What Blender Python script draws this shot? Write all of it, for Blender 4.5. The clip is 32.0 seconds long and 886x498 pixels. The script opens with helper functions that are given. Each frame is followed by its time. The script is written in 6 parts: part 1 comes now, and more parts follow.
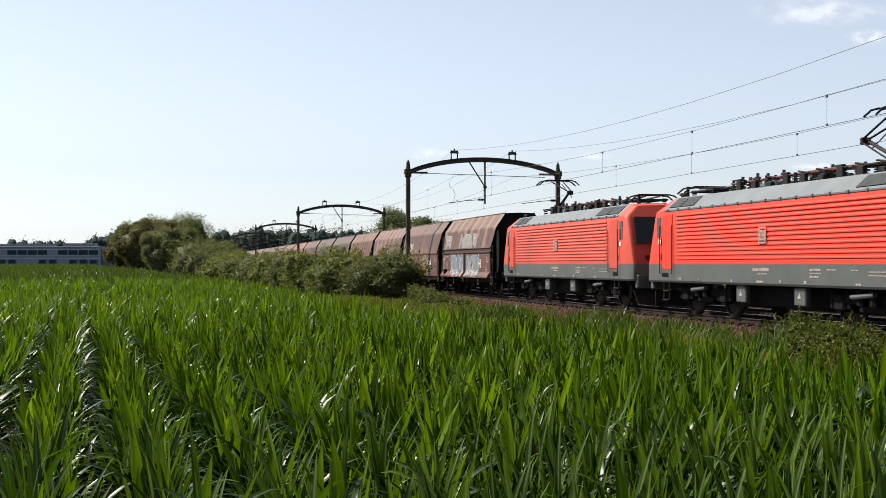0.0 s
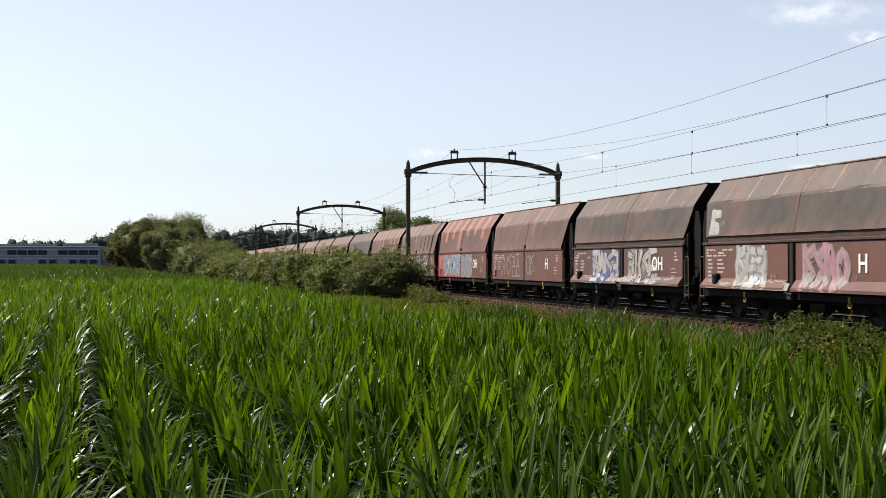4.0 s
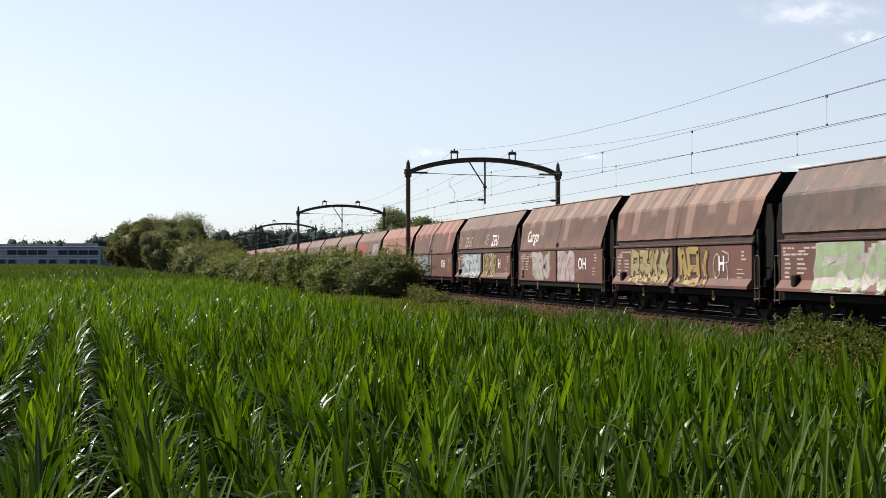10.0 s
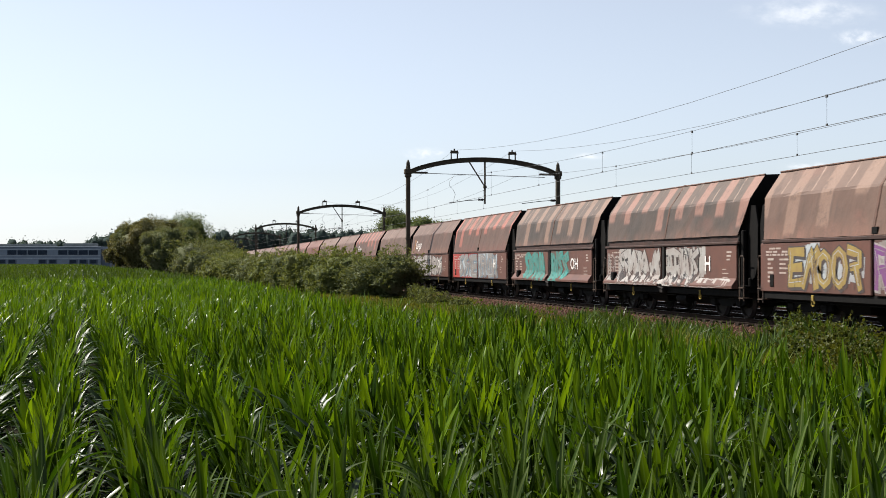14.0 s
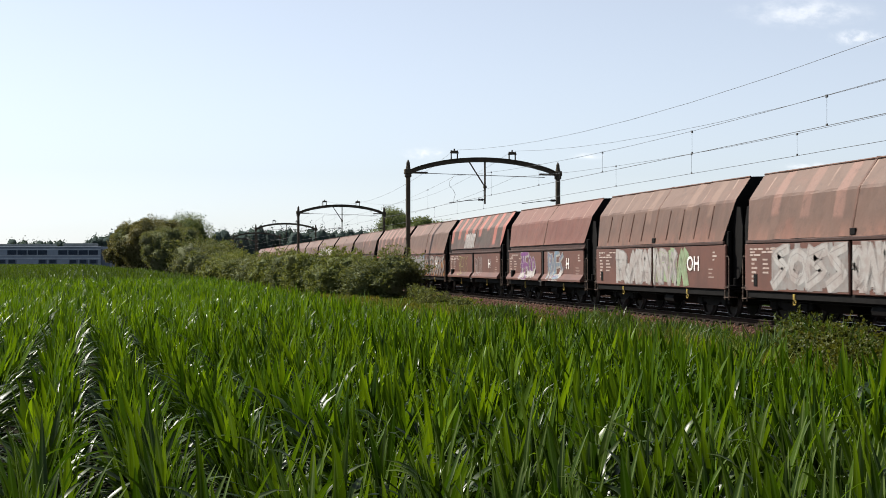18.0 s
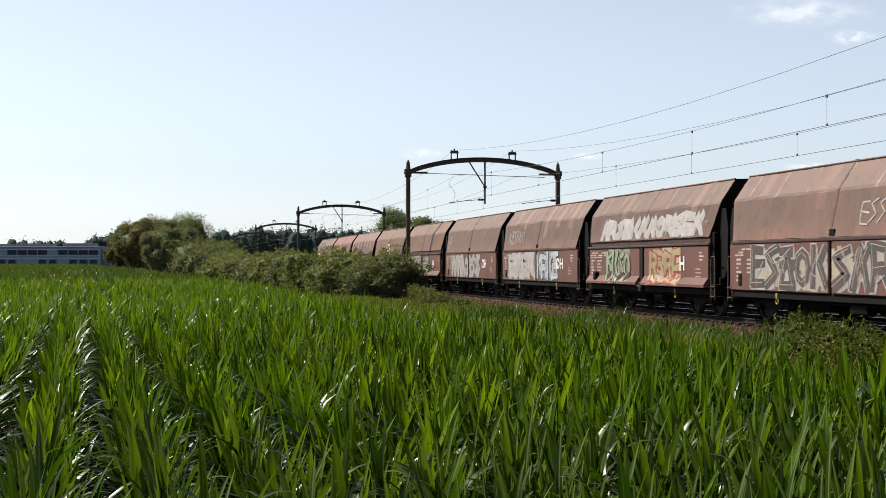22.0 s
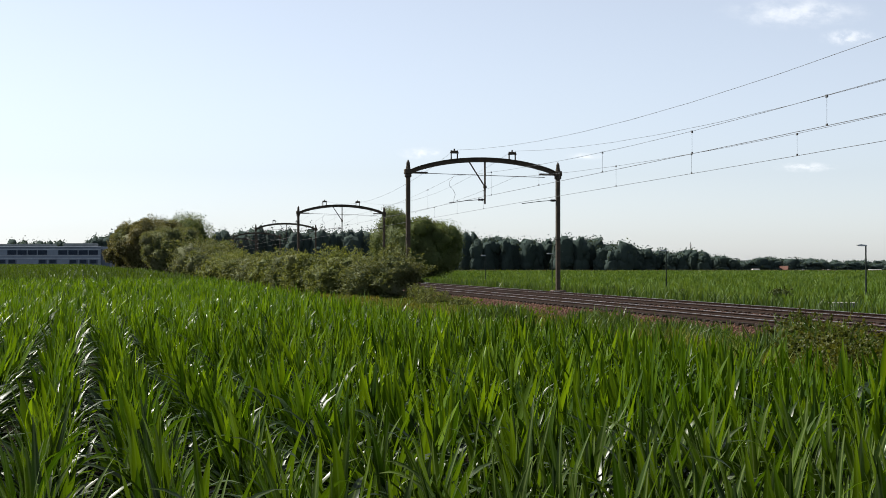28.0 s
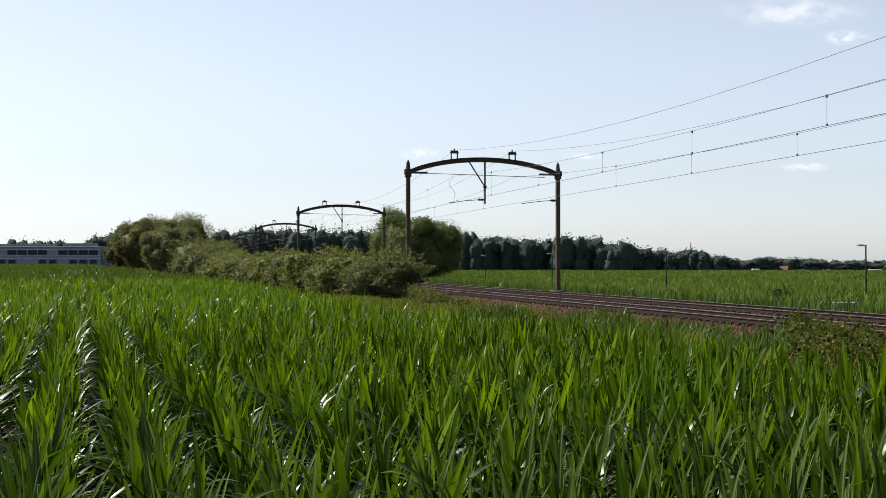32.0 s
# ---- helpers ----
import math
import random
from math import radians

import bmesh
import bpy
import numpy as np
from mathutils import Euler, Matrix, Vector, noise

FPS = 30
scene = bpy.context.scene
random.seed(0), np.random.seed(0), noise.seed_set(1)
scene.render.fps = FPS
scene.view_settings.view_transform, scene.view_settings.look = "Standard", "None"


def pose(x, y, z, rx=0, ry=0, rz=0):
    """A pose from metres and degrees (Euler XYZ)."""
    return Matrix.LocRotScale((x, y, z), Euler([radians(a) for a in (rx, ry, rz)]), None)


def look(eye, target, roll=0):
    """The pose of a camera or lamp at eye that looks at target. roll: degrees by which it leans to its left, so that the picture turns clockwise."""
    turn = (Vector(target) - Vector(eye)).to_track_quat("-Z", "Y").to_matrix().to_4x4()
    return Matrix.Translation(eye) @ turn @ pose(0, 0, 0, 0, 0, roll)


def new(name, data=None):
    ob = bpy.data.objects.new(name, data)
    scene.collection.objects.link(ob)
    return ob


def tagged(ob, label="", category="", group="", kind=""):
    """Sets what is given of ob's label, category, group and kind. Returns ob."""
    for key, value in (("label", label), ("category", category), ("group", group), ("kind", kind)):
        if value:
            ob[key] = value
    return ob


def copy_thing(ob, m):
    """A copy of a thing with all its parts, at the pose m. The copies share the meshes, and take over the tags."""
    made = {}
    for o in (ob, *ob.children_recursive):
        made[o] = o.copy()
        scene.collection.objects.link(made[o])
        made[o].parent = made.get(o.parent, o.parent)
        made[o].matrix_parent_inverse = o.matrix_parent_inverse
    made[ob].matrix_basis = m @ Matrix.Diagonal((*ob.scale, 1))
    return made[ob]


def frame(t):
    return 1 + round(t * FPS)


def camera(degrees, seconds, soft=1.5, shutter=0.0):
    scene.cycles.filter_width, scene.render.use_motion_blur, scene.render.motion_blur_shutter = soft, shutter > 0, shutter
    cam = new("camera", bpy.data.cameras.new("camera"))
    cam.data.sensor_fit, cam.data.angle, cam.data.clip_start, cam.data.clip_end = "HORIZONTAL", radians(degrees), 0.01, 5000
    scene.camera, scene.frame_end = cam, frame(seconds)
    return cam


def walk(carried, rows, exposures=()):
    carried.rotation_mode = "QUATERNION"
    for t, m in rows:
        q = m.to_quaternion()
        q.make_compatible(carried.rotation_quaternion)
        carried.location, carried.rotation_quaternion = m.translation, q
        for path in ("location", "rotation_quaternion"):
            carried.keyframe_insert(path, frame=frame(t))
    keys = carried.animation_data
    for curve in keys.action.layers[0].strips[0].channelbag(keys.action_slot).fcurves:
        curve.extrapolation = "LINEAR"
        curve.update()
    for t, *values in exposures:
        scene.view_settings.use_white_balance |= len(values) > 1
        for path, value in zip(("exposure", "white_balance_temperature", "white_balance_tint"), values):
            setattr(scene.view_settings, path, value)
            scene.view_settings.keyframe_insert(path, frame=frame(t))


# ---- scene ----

# The track runs along +y; rail tops lie at z = 0; the camera stands over the origin in the field.
cam = camera(37.3, 32.0, 0.7, 0.08)
EYE = pose(0, 0, 1.62, 90.66, 0, -12.14)
walk(cam, [(0, EYE), (32, EYE)], [(0, 1.12), (32, 1.12)])

# ---- light ----
SUN_AZ, SUN_EL = radians(-53), radians(48)      # azimuth from +y, negative towards -x
world = bpy.data.worlds.new("sky")
scene.world = world
world.use_nodes = True
wn = world.node_tree
sky = wn.nodes.new("ShaderNodeTexSky")
sky.sky_type, sky.sun_disc = "NISHITA", False
sky.sun_elevation, sky.sun_rotation = SUN_EL, SUN_AZ
sky.air_density, sky.dust_density, sky.ozone_density = 1.0, 0.5, 2.0
wn.nodes["Background"].inputs[1].default_value = 0.0645
haze = wn.nodes.new("ShaderNodeHueSaturation")          # a milky summer haze takes the colour out of the sky
haze.inputs["Saturation"].default_value = 0.38
wn.links.new(sky.outputs[0], haze.inputs["Color"])
tint = wn.nodes.new("ShaderNodeMixRGB")
tint.blend_type = "MULTIPLY"
tint.inputs[0].default_value, tint.inputs[2].default_value = 1.0, (0.955, 1.0, 1.085, 1)
wn.links.new(haze.outputs[0], tint.inputs[1])
wn.links.new(tint.outputs[0], wn.nodes["Background"].inputs[0])
sun_data = bpy.data.lights.new("sun", "SUN")
sun_data.energy, sun_data.angle, sun_data.color = 5.0, radians(0.6), (1.0, 0.95, 0.86)
sun = new("sun", sun_data)
SUN_DIR = Vector((math.sin(SUN_AZ) * math.cos(SUN_EL), math.cos(SUN_AZ) * math.cos(SUN_EL), math.sin(SUN_EL)))
sun.matrix_world = look(SUN_DIR * 200, (0, 0, 0))

# ---- materials ----


class Nodes:
    """A small helper to write node trees."""

    def __init__(self, name, mat=None):
        self.mat = mat or bpy.data.materials.new(name)
        self.mat.use_nodes = True
        self.tree = self.mat.node_tree
        self.bsdf = self.tree.nodes["Principled BSDF"]

    def node(self, kind, **sets):
        n = self.tree.nodes.new(kind)
        for k, v in sets.items():
            if k == "operation":
                n.operation = v
            elif k == "blend":
                n.blend_type = v
        return n

    def link(self, a, b):
        self.tree.links.new(a, b)

    def coord(self, which="Object", scale=(1, 1, 1), offset=(0, 0, 0)):
        c = self.node("ShaderNodeTexCoord")
        m = self.node("ShaderNodeMapping")
        m.inputs["Scale"].default_value = scale
        m.inputs["Location"].default_value = offset
        self.link(c.outputs[which], m.inputs[0])
        return m.outputs[0]

    def noise(self, vec, scale, detail=4, rough=0.6, lo=0.0, hi=1.0):
        n = self.node("ShaderNodeTexNoise")
        n.inputs["Scale"].default_value = scale
        n.inputs["Detail"].default_value = detail
        n.inputs["Roughness"].default_value = rough
        self.link(vec, n.inputs["Vector"])
        return self.ramp(n.outputs["Fac"], lo, hi)

    def ramp(self, val, lo, hi):
        r = self.node("ShaderNodeMapRange")
        r.interpolation_type = "SMOOTHSTEP"
        self.link(val, r.inputs[0])
        r.inputs[1].default_value, r.inputs[2].default_value = lo, hi
        return r.outputs[0]

    def math(self, op, a, b):
        n = self.node("ShaderNodeMath", operation=op)
        for i, v in enumerate((a, b)):
            if isinstance(v, (int, float)):
                n.inputs[i].default_value = v
            else:
                self.link(v, n.inputs[i])
        return n.outputs[0]

    def mix(self, fac, a, b, blend="MIX"):
        n = self.node("ShaderNodeMixRGB", blend=blend)
        for i, v in enumerate((fac, a, b)):
            if isinstance(v, (int, float)):
                n.inputs[i].default_value = v
            elif isinstance(v, tuple):
                n.inputs[i].default_value = (*v, 1)
            else:
                self.link(v, n.inputs[i])
        return n.outputs[0]

    def color(self, v, rough=0.6, metal=0.0, spec=0.5):
        self.bsdf.inputs["Roughness"].default_value = rough
        self.bsdf.inputs["Metallic"].default_value = metal
        self.bsdf.inputs["Specular IOR Level"].default_value = spec
        if isinstance(v, tuple):
            self.bsdf.inputs["Base Color"].default_value = (*v, 1)
        else:
            self.link(v, self.bsdf.inputs["Base Color"])
        return self

    def bump(self, val, strength=0.3, dist=0.02):
        b = self.node("ShaderNodeBump")
        b.inputs["Strength"].default_value, b.inputs["Distance"].default_value = strength, dist
        self.link(val, b.inputs["Height"])
        self.link(b.outputs[0], self.bsdf.inputs["Normal"])
        return self


def worn(name, base, dark, scale=3.0, rough=0.6, metal=0.0, lo=0.35, hi=0.75, bump=0.0, which="Object"):
    """Paint, rust or metal that varies at two scales."""
    n = Nodes(name)
    v = n.coord(which)
    a = n.noise(v, scale, 6, 0.65, lo, hi)
    b = n.noise(v, scale * 9, 3, 0.6, 0.3, 0.8)
    c = n.mix(a, base, dark)
    c = n.mix(n.math("MULTIPLY", b, 0.35), c, dark)
    n.color(c, rough, metal, 0.5 if rough < 0.55 else 0.2 if base[0] > 0.05 else 0.06)
    if bump:
        n.bump(b, bump, 0.01)
    return n.mat


def leafy(name, c1, c2, c3, gloss=0.4, trans=0.35, scale=0.6, spread=1.0):
    """Leaves: diffuse, light coming through, and a waxy gloss; colours vary by island and in patches."""
    n = Nodes(name)
    g = n.node("ShaderNodeNewGeometry")
    o = n.node("ShaderNodeObjectInfo")
    r = n.math("FRACT", n.math("ADD", g.outputs["Random Per Island"], o.outputs["Random"]), 0)
    c = n.mix(n.ramp(r, 0.0, spread), c1, c2)
    v = n.coord("Object")
    c = n.mix(n.noise(v, scale, 3, 0.5, 0.4, 0.72), c, c3)
    n.color(c, gloss, 0, 0.2 if gloss < 0.5 else 0.1)
    t = n.node("ShaderNodeBsdfTranslucent")
    warm = n.mix(1.0, c, (1.5, 1.35, 0.5), "MULTIPLY")
    n.link(warm, t.inputs[0])
    m = n.node("ShaderNodeMixShader")
    m.inputs[0].default_value = trans
    n.link(n.bsdf.outputs[0], m.inputs[1])
    n.link(t.outputs[0], m.inputs[2])
    out = n.tree.nodes["Material Output"]
    n.link(m.outputs[0], out.inputs[0])
    return n.mat


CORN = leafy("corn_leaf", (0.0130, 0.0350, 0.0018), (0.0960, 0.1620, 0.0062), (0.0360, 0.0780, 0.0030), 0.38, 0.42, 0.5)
# lower leaves: darker copies, the shade inside the rows put into their colour
CORN_LOW_SHADE = leafy("corn_leaf_low_shade", (0.0060, 0.0175, 0.0018), (0.0270, 0.0560, 0.0040), (0.0130, 0.0310, 0.0026), 0.38, 0.28, 0.5)
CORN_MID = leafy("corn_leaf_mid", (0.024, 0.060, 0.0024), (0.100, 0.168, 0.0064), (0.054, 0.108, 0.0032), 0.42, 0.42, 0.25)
# nearest rows: darker copy of CORN, shade deep between the plants coloured in
CORN_NEAR_SHADE = leafy("corn_leaf_near_shade", (0.0085, 0.0240, 0.0014), (0.0620, 0.1100, 0.0048), (0.0190, 0.0460, 0.0022), 0.33, 0.42, 3.0)
CORN_NEAR_LOW_SHADE = leafy("corn_leaf_near_low_shade", (0.0045, 0.0125, 0.0014), (0.0190, 0.0400, 0.0032), (0.0090, 0.0220, 0.0020), 0.34, 0.25, 3.0)
for _m in (CORN, CORN_MID):
    _m.node_tree.nodes["Principled BSDF"].inputs["Specular IOR Level"].default_value = 0.1
for _m in (CORN_LOW_SHADE, CORN_NEAR_LOW_SHADE):           # broad low leaves carry a waxy sheen
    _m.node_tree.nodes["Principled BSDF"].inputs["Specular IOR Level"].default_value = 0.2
for _m, _pale in ((CORN_NEAR_SHADE, 1.0), (CORN_NEAR_LOW_SHADE, 0.5)):
    _n = Nodes("", _m)
    _s = _n.node("ShaderNodeSeparateXYZ")
    _n.link(_n.coord("Object"), _s.inputs[0])
    _rib = _n.math("SUBTRACT", 1.0, _n.ramp(_n.math("ABSOLUTE", _s.outputs["Y"], 0), 0.002, 0.006))
    _vein = _n.math("MULTIPLY", _n.math("ADD", _n.math("SINE", _n.math("MULTIPLY", _s.outputs["Y"], 1100.0), 0), 1.0), 0.12)
    _old = _n.bsdf.inputs["Base Color"].links[0].from_socket
    _col = _n.mix(_rib, _n.mix(_vein, _old, (0.0684 * _pale, 0.0988 * _pale, 0.0122 * _pale)), (0.1064 * _pale, 0.1444 * _pale, 0.038 * _pale))
    _n.link(_col, _n.bsdf.inputs["Base Color"])
CORN_STALK = worn("corn_stalk", (0.1216, 0.1824, 0.038), (0.0608, 0.114, 0.0228), 12, 0.5)
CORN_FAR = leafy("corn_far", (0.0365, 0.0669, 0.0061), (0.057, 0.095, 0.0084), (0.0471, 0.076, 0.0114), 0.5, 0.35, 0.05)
CORN_BEYOND = leafy("crop_beyond", (0.0440, 0.0840, 0.0130), (0.0720, 0.1230, 0.0190), (0.0880, 0.1330, 0.0290), 0.6, 0.3, 0.06)
WEED = leafy("weed", (0.0243, 0.0395, 0.0091), (0.0418, 0.0578, 0.0144), (0.0494, 0.0547, 0.019), 0.55, 0.3, 0.3)
REED = leafy("reed_grass", (0.0260, 0.0560, 0.0085), (0.0560, 0.0900, 0.0140), (0.0420, 0.0680, 0.0150), 0.45, 0.35, 0.5)
NETTLE = leafy("nettle", (0.0300, 0.0460, 0.0090), (0.0560, 0.0680, 0.0140), (0.0800, 0.0790, 0.0200), 0.5, 0.35, 0.7)
GRASS = leafy("grass", (0.0480, 0.0780, 0.0120), (0.0900, 0.1080, 0.0190), (0.1150, 0.1050, 0.0290), 0.55, 0.3, 0.4)
PALE_GRASS = leafy("pale_grass", (0.0750, 0.0825, 0.0450), (0.1050, 0.1050, 0.0638), (0.0900, 0.0900, 0.0600), 0.7, 0.3, 0.1)
HEDGE = leafy("hedge_leaf", (0.0680, 0.0880, 0.0300), (0.1180, 0.1360, 0.0480), (0.1260, 0.1380, 0.0620), 0.65, 0.36, 0.5)
HEDGE_DARK = leafy("shrub_leaf", (0.0580, 0.0770, 0.0320), (0.1120, 0.1250, 0.0580), (0.0980, 0.1070, 0.0580), 0.65, 0.34, 0.5)
WILLOW = leafy("willow_leaf", (0.0540, 0.0760, 0.0280), (0.0920, 0.1160, 0.0420), (0.0800, 0.0990, 0.0390), 0.65, 0.32, 0.3)
RUSSET = leafy("russet_leaf", (0.0850, 0.0876, 0.0361), (0.1184, 0.1056, 0.0463), (0.0798, 0.0979, 0.0412), 0.6, 0.25, 0.2)
# far woods: the blue haze of the distance is mixed into the leaf colour
FOREST_HAZE = leafy("forest_leaf_haze", (0.030, 0.046, 0.042), (0.042, 0.060, 0.053), (0.035, 0.052, 0.047), 0.95, 0.25, 0.05)
BARK = worn("bark", (0.076, 0.0608, 0.0456), (0.038, 0.0304, 0.0228), 4, 0.9, bump=0.4)

SOIL = Nodes("soil")
_v = SOIL.coord("Object")
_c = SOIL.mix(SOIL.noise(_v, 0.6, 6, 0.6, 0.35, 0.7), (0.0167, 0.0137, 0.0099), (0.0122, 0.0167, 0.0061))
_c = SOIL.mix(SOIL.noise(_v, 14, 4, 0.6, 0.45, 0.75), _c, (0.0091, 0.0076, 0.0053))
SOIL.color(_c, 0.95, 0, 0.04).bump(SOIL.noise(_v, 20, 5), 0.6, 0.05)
SOIL = SOIL.mat
BALLAST = Nodes("ballast")
_v = BALLAST.coord("Object")
_c = BALLAST.mix(BALLAST.noise(_v, 9, 4, 0.7, 0.4, 0.65), (0.046, 0.0235, 0.0168), (0.013, 0.0080, 0.0062))
_c = BALLAST.mix(BALLAST.noise(_v, 0.7, 3, 0.6, 0.4, 0.7), _c, (0.025, 0.0142, 0.0106))
BALLAST.color(_c, 0.98, 0, 0.0).bump(BALLAST.noise(_v, 12, 4), 1.0, 0.08)
BALLAST = BALLAST.mat
STONE = leafy("ballast_stone", (0.019, 0.0105, 0.0078), (0.096, 0.053, 0.038), (0.041, 0.0225, 0.0165), 0.98, 0.0, 0.8)
RAIL_SIDE = worn("rail_rust", (0.034, 0.020, 0.0150), (0.018, 0.0120, 0.0100), 5, 0.8)
RAIL_TOP = worn("rail_head", (0.55, 0.53, 0.52), (0.4, 0.38, 0.36), 6, 0.3, 1.0)
SLEEPER = worn("sleeper_wood", (0.030, 0.021, 0.017), (0.016, 0.012, 0.010), 6, 0.9, bump=0.3)
MAST = worn("mast_steel", (0.0646, 0.0502, 0.0342), (0.0304, 0.0251, 0.019), 2.5, 0.75)
MAST_LOW = worn("mast_rusty", (0.0836, 0.0646, 0.0471), (0.038, 0.0304, 0.0228), 2.5, 0.8)
WIRE = worn("copper_wire", (0.12, 0.115, 0.11), (0.08, 0.078, 0.075), 3, 0.5, 0.6)
INSUL = worn("insulator", (0.022, 0.016, 0.015), (0.012, 0.010, 0.010), 9, 0.25)
CONCRETE = worn("concrete", (0.228, 0.2204, 0.2052), (0.1368, 0.1292, 0.1216), 3, 0.9)
# grime of the running gear; on the hopper ends it stands for shade
BLACK = worn("grimy_shade_black", (0.0095, 0.0086, 0.0082), (0.0052, 0.0048, 0.0048), 4, 0.75)
DARKSTEEL = worn("dark_steel", (0.0266, 0.0228, 0.0213), (0.0137, 0.0122, 0.0114), 5, 0.6)
WHEELSTEEL = worn("wheel_steel", (0.026, 0.020, 0.017), (0.014, 0.012, 0.011), 7, 0.6, 0.3)
TREAD = worn("wheel_tread", (0.45, 0.43, 0.42), (0.3, 0.29, 0.28), 7, 0.35, 1.0)
WHITE = worn("white_paint", (0.60, 0.57, 0.55), (0.34, 0.28, 0.25), 2.5, 0.6, lo=0.45, hi=0.8)
INK = worn("marking_paint", (0.33, 0.28, 0.25), (0.22, 0.15, 0.125), 5, 0.7)
YELLOW = worn("yellow_paint", (0.3192, 0.228, 0.038), (0.152, 0.1064, 0.0304), 6, 0.6)
LOCO_RED = worn("loco_red", (0.4900, 0.0360, 0.0180), (0.4200, 0.0330, 0.0180), 0.9, 0.56, lo=0.4, hi=0.8)
LOCO_RED_DUSTY = worn("loco_red_dusty", (0.4400, 0.0560, 0.0340), (0.2300, 0.0440, 0.0340), 0.42, 0.56, lo=0.45, hi=0.75)
LOCO_GREY = worn("loco_grey", (0.0623, 0.0669, 0.0623), (0.0471, 0.0486, 0.0456), 1.2, 0.5)
LOCO_ROOF = worn("loco_roof_grey", (0.0988, 0.114, 0.1178), (0.0684, 0.076, 0.0798), 1.0, 0.5)
LOCO_GRILL = worn("loco_grille", (0.0471, 0.0517, 0.0532), (0.0304, 0.0319, 0.0327), 3, 0.6)
ROOF_RED = worn("roof_gear_red", (0.15, 0.045, 0.04), (0.04, 0.018, 0.016), 3, 0.6)
GLASS = Nodes("cab_glass").color((0.012, 0.015, 0.018), 0.12, 0, 0.3).mat


def paint(name, base, streak, amount, low, seed, period=1.04, wide=0.5):
    """Weathered hopper paint: dusty shoulders, streaks run down below the roof ribs, rust near the lower edge."""
    n = Nodes(name)
    off = (seed * 7.3, seed * 3.1, seed * 1.7)
    v = n.coord("Object", (1, 1, 1), off)
    sep = n.node("ShaderNodeSeparateXYZ")
    c0 = n.node("ShaderNodeTexCoord")
    n.link(c0.outputs["Object"], sep.inputs[0])
    flow = n.coord("Object", (0.3, 1.6, 0.16), off)          # noise drawn out along z
    runs = n.noise(flow, 1.5, 5, 0.6, 0.3, 0.7)
    # streaks, one to a roof rib, of uneven length and strength
    wob = n.math("MULTIPLY", n.noise(n.coord("Object", (1, 1.2, 1.0), off), 1.6, 3), 0.07)
    cell = n.math("ADD", n.math("DIVIDE", sep.outputs["Y"], period), n.math("ADD", wob, 20.0))
    frac = n.math("ABSOLUTE", n.math("SUBTRACT", n.math("FRACT", cell, 0), 0.5), 0)
    bar = n.math("SUBTRACT", 1.0, n.ramp(frac, 0.5 * wide - 0.03, 0.5 * wide + 0.04))
    rand = n.node("ShaderNodeTexWhiteNoise")
    rand.noise_dimensions = "1D"
    n.link(n.math("ADD", n.math("FLOOR", cell, 0), 3.7 * seed), rand.inputs["W"])
    reach = n.math("MULTIPLY", rand.outputs["Value"], 1.15 if amount > 0.75 else 0.75)
    under = n.math("SUBTRACT", n.math("ADD", sep.outputs["Z"], wob), n.math("SUBTRACT", 3.55, reach))
    fall = n.ramp(under, -0.06, 0.10)
    tone = n.math("ADD", 0.6, n.math("MULTIPLY", n.noise(v, 0.8, 4), 0.4))
    if amount < 0.76:                        # on tidier wagons only some ribs have run
        gate = n.node("ShaderNodeTexWhiteNoise")
        gate.noise_dimensions = "1D"
        n.link(n.math("ADD", n.math("FLOOR", cell, 0), 31.7 + 2.3 * seed), gate.inputs["W"])
        fall = n.math("MULTIPLY", fall, n.ramp(gate.outputs["Value"], 0.35, 0.75))
    mask = n.math("MULTIPLY", n.math("MULTIPLY", bar, fall), n.math("MULTIPLY", tone, amount))
    big = n.noise(v, 0.45, 4, 0.6, 0.35, 0.7)
    fine = n.noise(v, 22, 4, 0.65, 0.35, 0.7)
    dark = tuple(x * 0.62 for x in base)
    dust = tuple(x * 0.55 + k for x, k in zip(base, (0.0530, 0.0310, 0.0220)))
    c = n.mix(n.math("MULTIPLY", runs, 0.8), base, dark)
    geo = n.node("ShaderNodeNewGeometry")
    nz = n.node("ShaderNodeSeparateXYZ")
    n.link(geo.outputs["True Normal"], nz.inputs[0])
    lying = n.math("MULTIPLY", n.ramp(nz.outputs["Z"], 0.25, 0.6), 0.75)
    c = n.mix(n.math("MULTIPLY", big, 0.65), c, dust)
    c = n.mix(n.math("MULTIPLY", lying, n.math("ADD", 0.55, n.math("MULTIPLY", runs, 0.45))), c, dust)
    c = n.mix(mask, c, streak)
    # faded red where dust has been washed off, pale scuffs along the roof ribs, dark runs under the knee
    wash = n.noise(n.coord("Object", (1, 0.8, 1.2), off), 0.55, 5, 0.65, 0.52, 0.72)
    c = n.mix(n.math("MULTIPLY", wash, 0.22), c, (0.20, 0.062, 0.042))
    edge = n.ramp(frac, 0.465, 0.492)
    scuff = n.math("MULTIPLY", n.math("MULTIPLY", edge, n.ramp(nz.outputs["Z"], 0.25, 0.6)), n.math("MULTIPLY", n.noise(v, 1.9, 4, 0.7, 0.4, 0.6), 0.6))
    c = n.mix(scuff, c, (0.30, 0.20, 0.155))
    thin = n.noise(n.coord("Object", (0.3, 5.5, 0.10), off), 1.2, 3, 0.6, 0.60, 0.72)
    hang = n.math("MULTIPLY", n.math("SUBTRACT", 1.0, n.ramp(sep.outputs["Z"], 3.15, 3.45)), n.ramp(sep.outputs["Z"], 2.35, 3.0))
    c = n.mix(n.math("MULTIPLY", n.math("MULTIPLY", thin, hang), 0.55), c, (0.035, 0.022, 0.017))
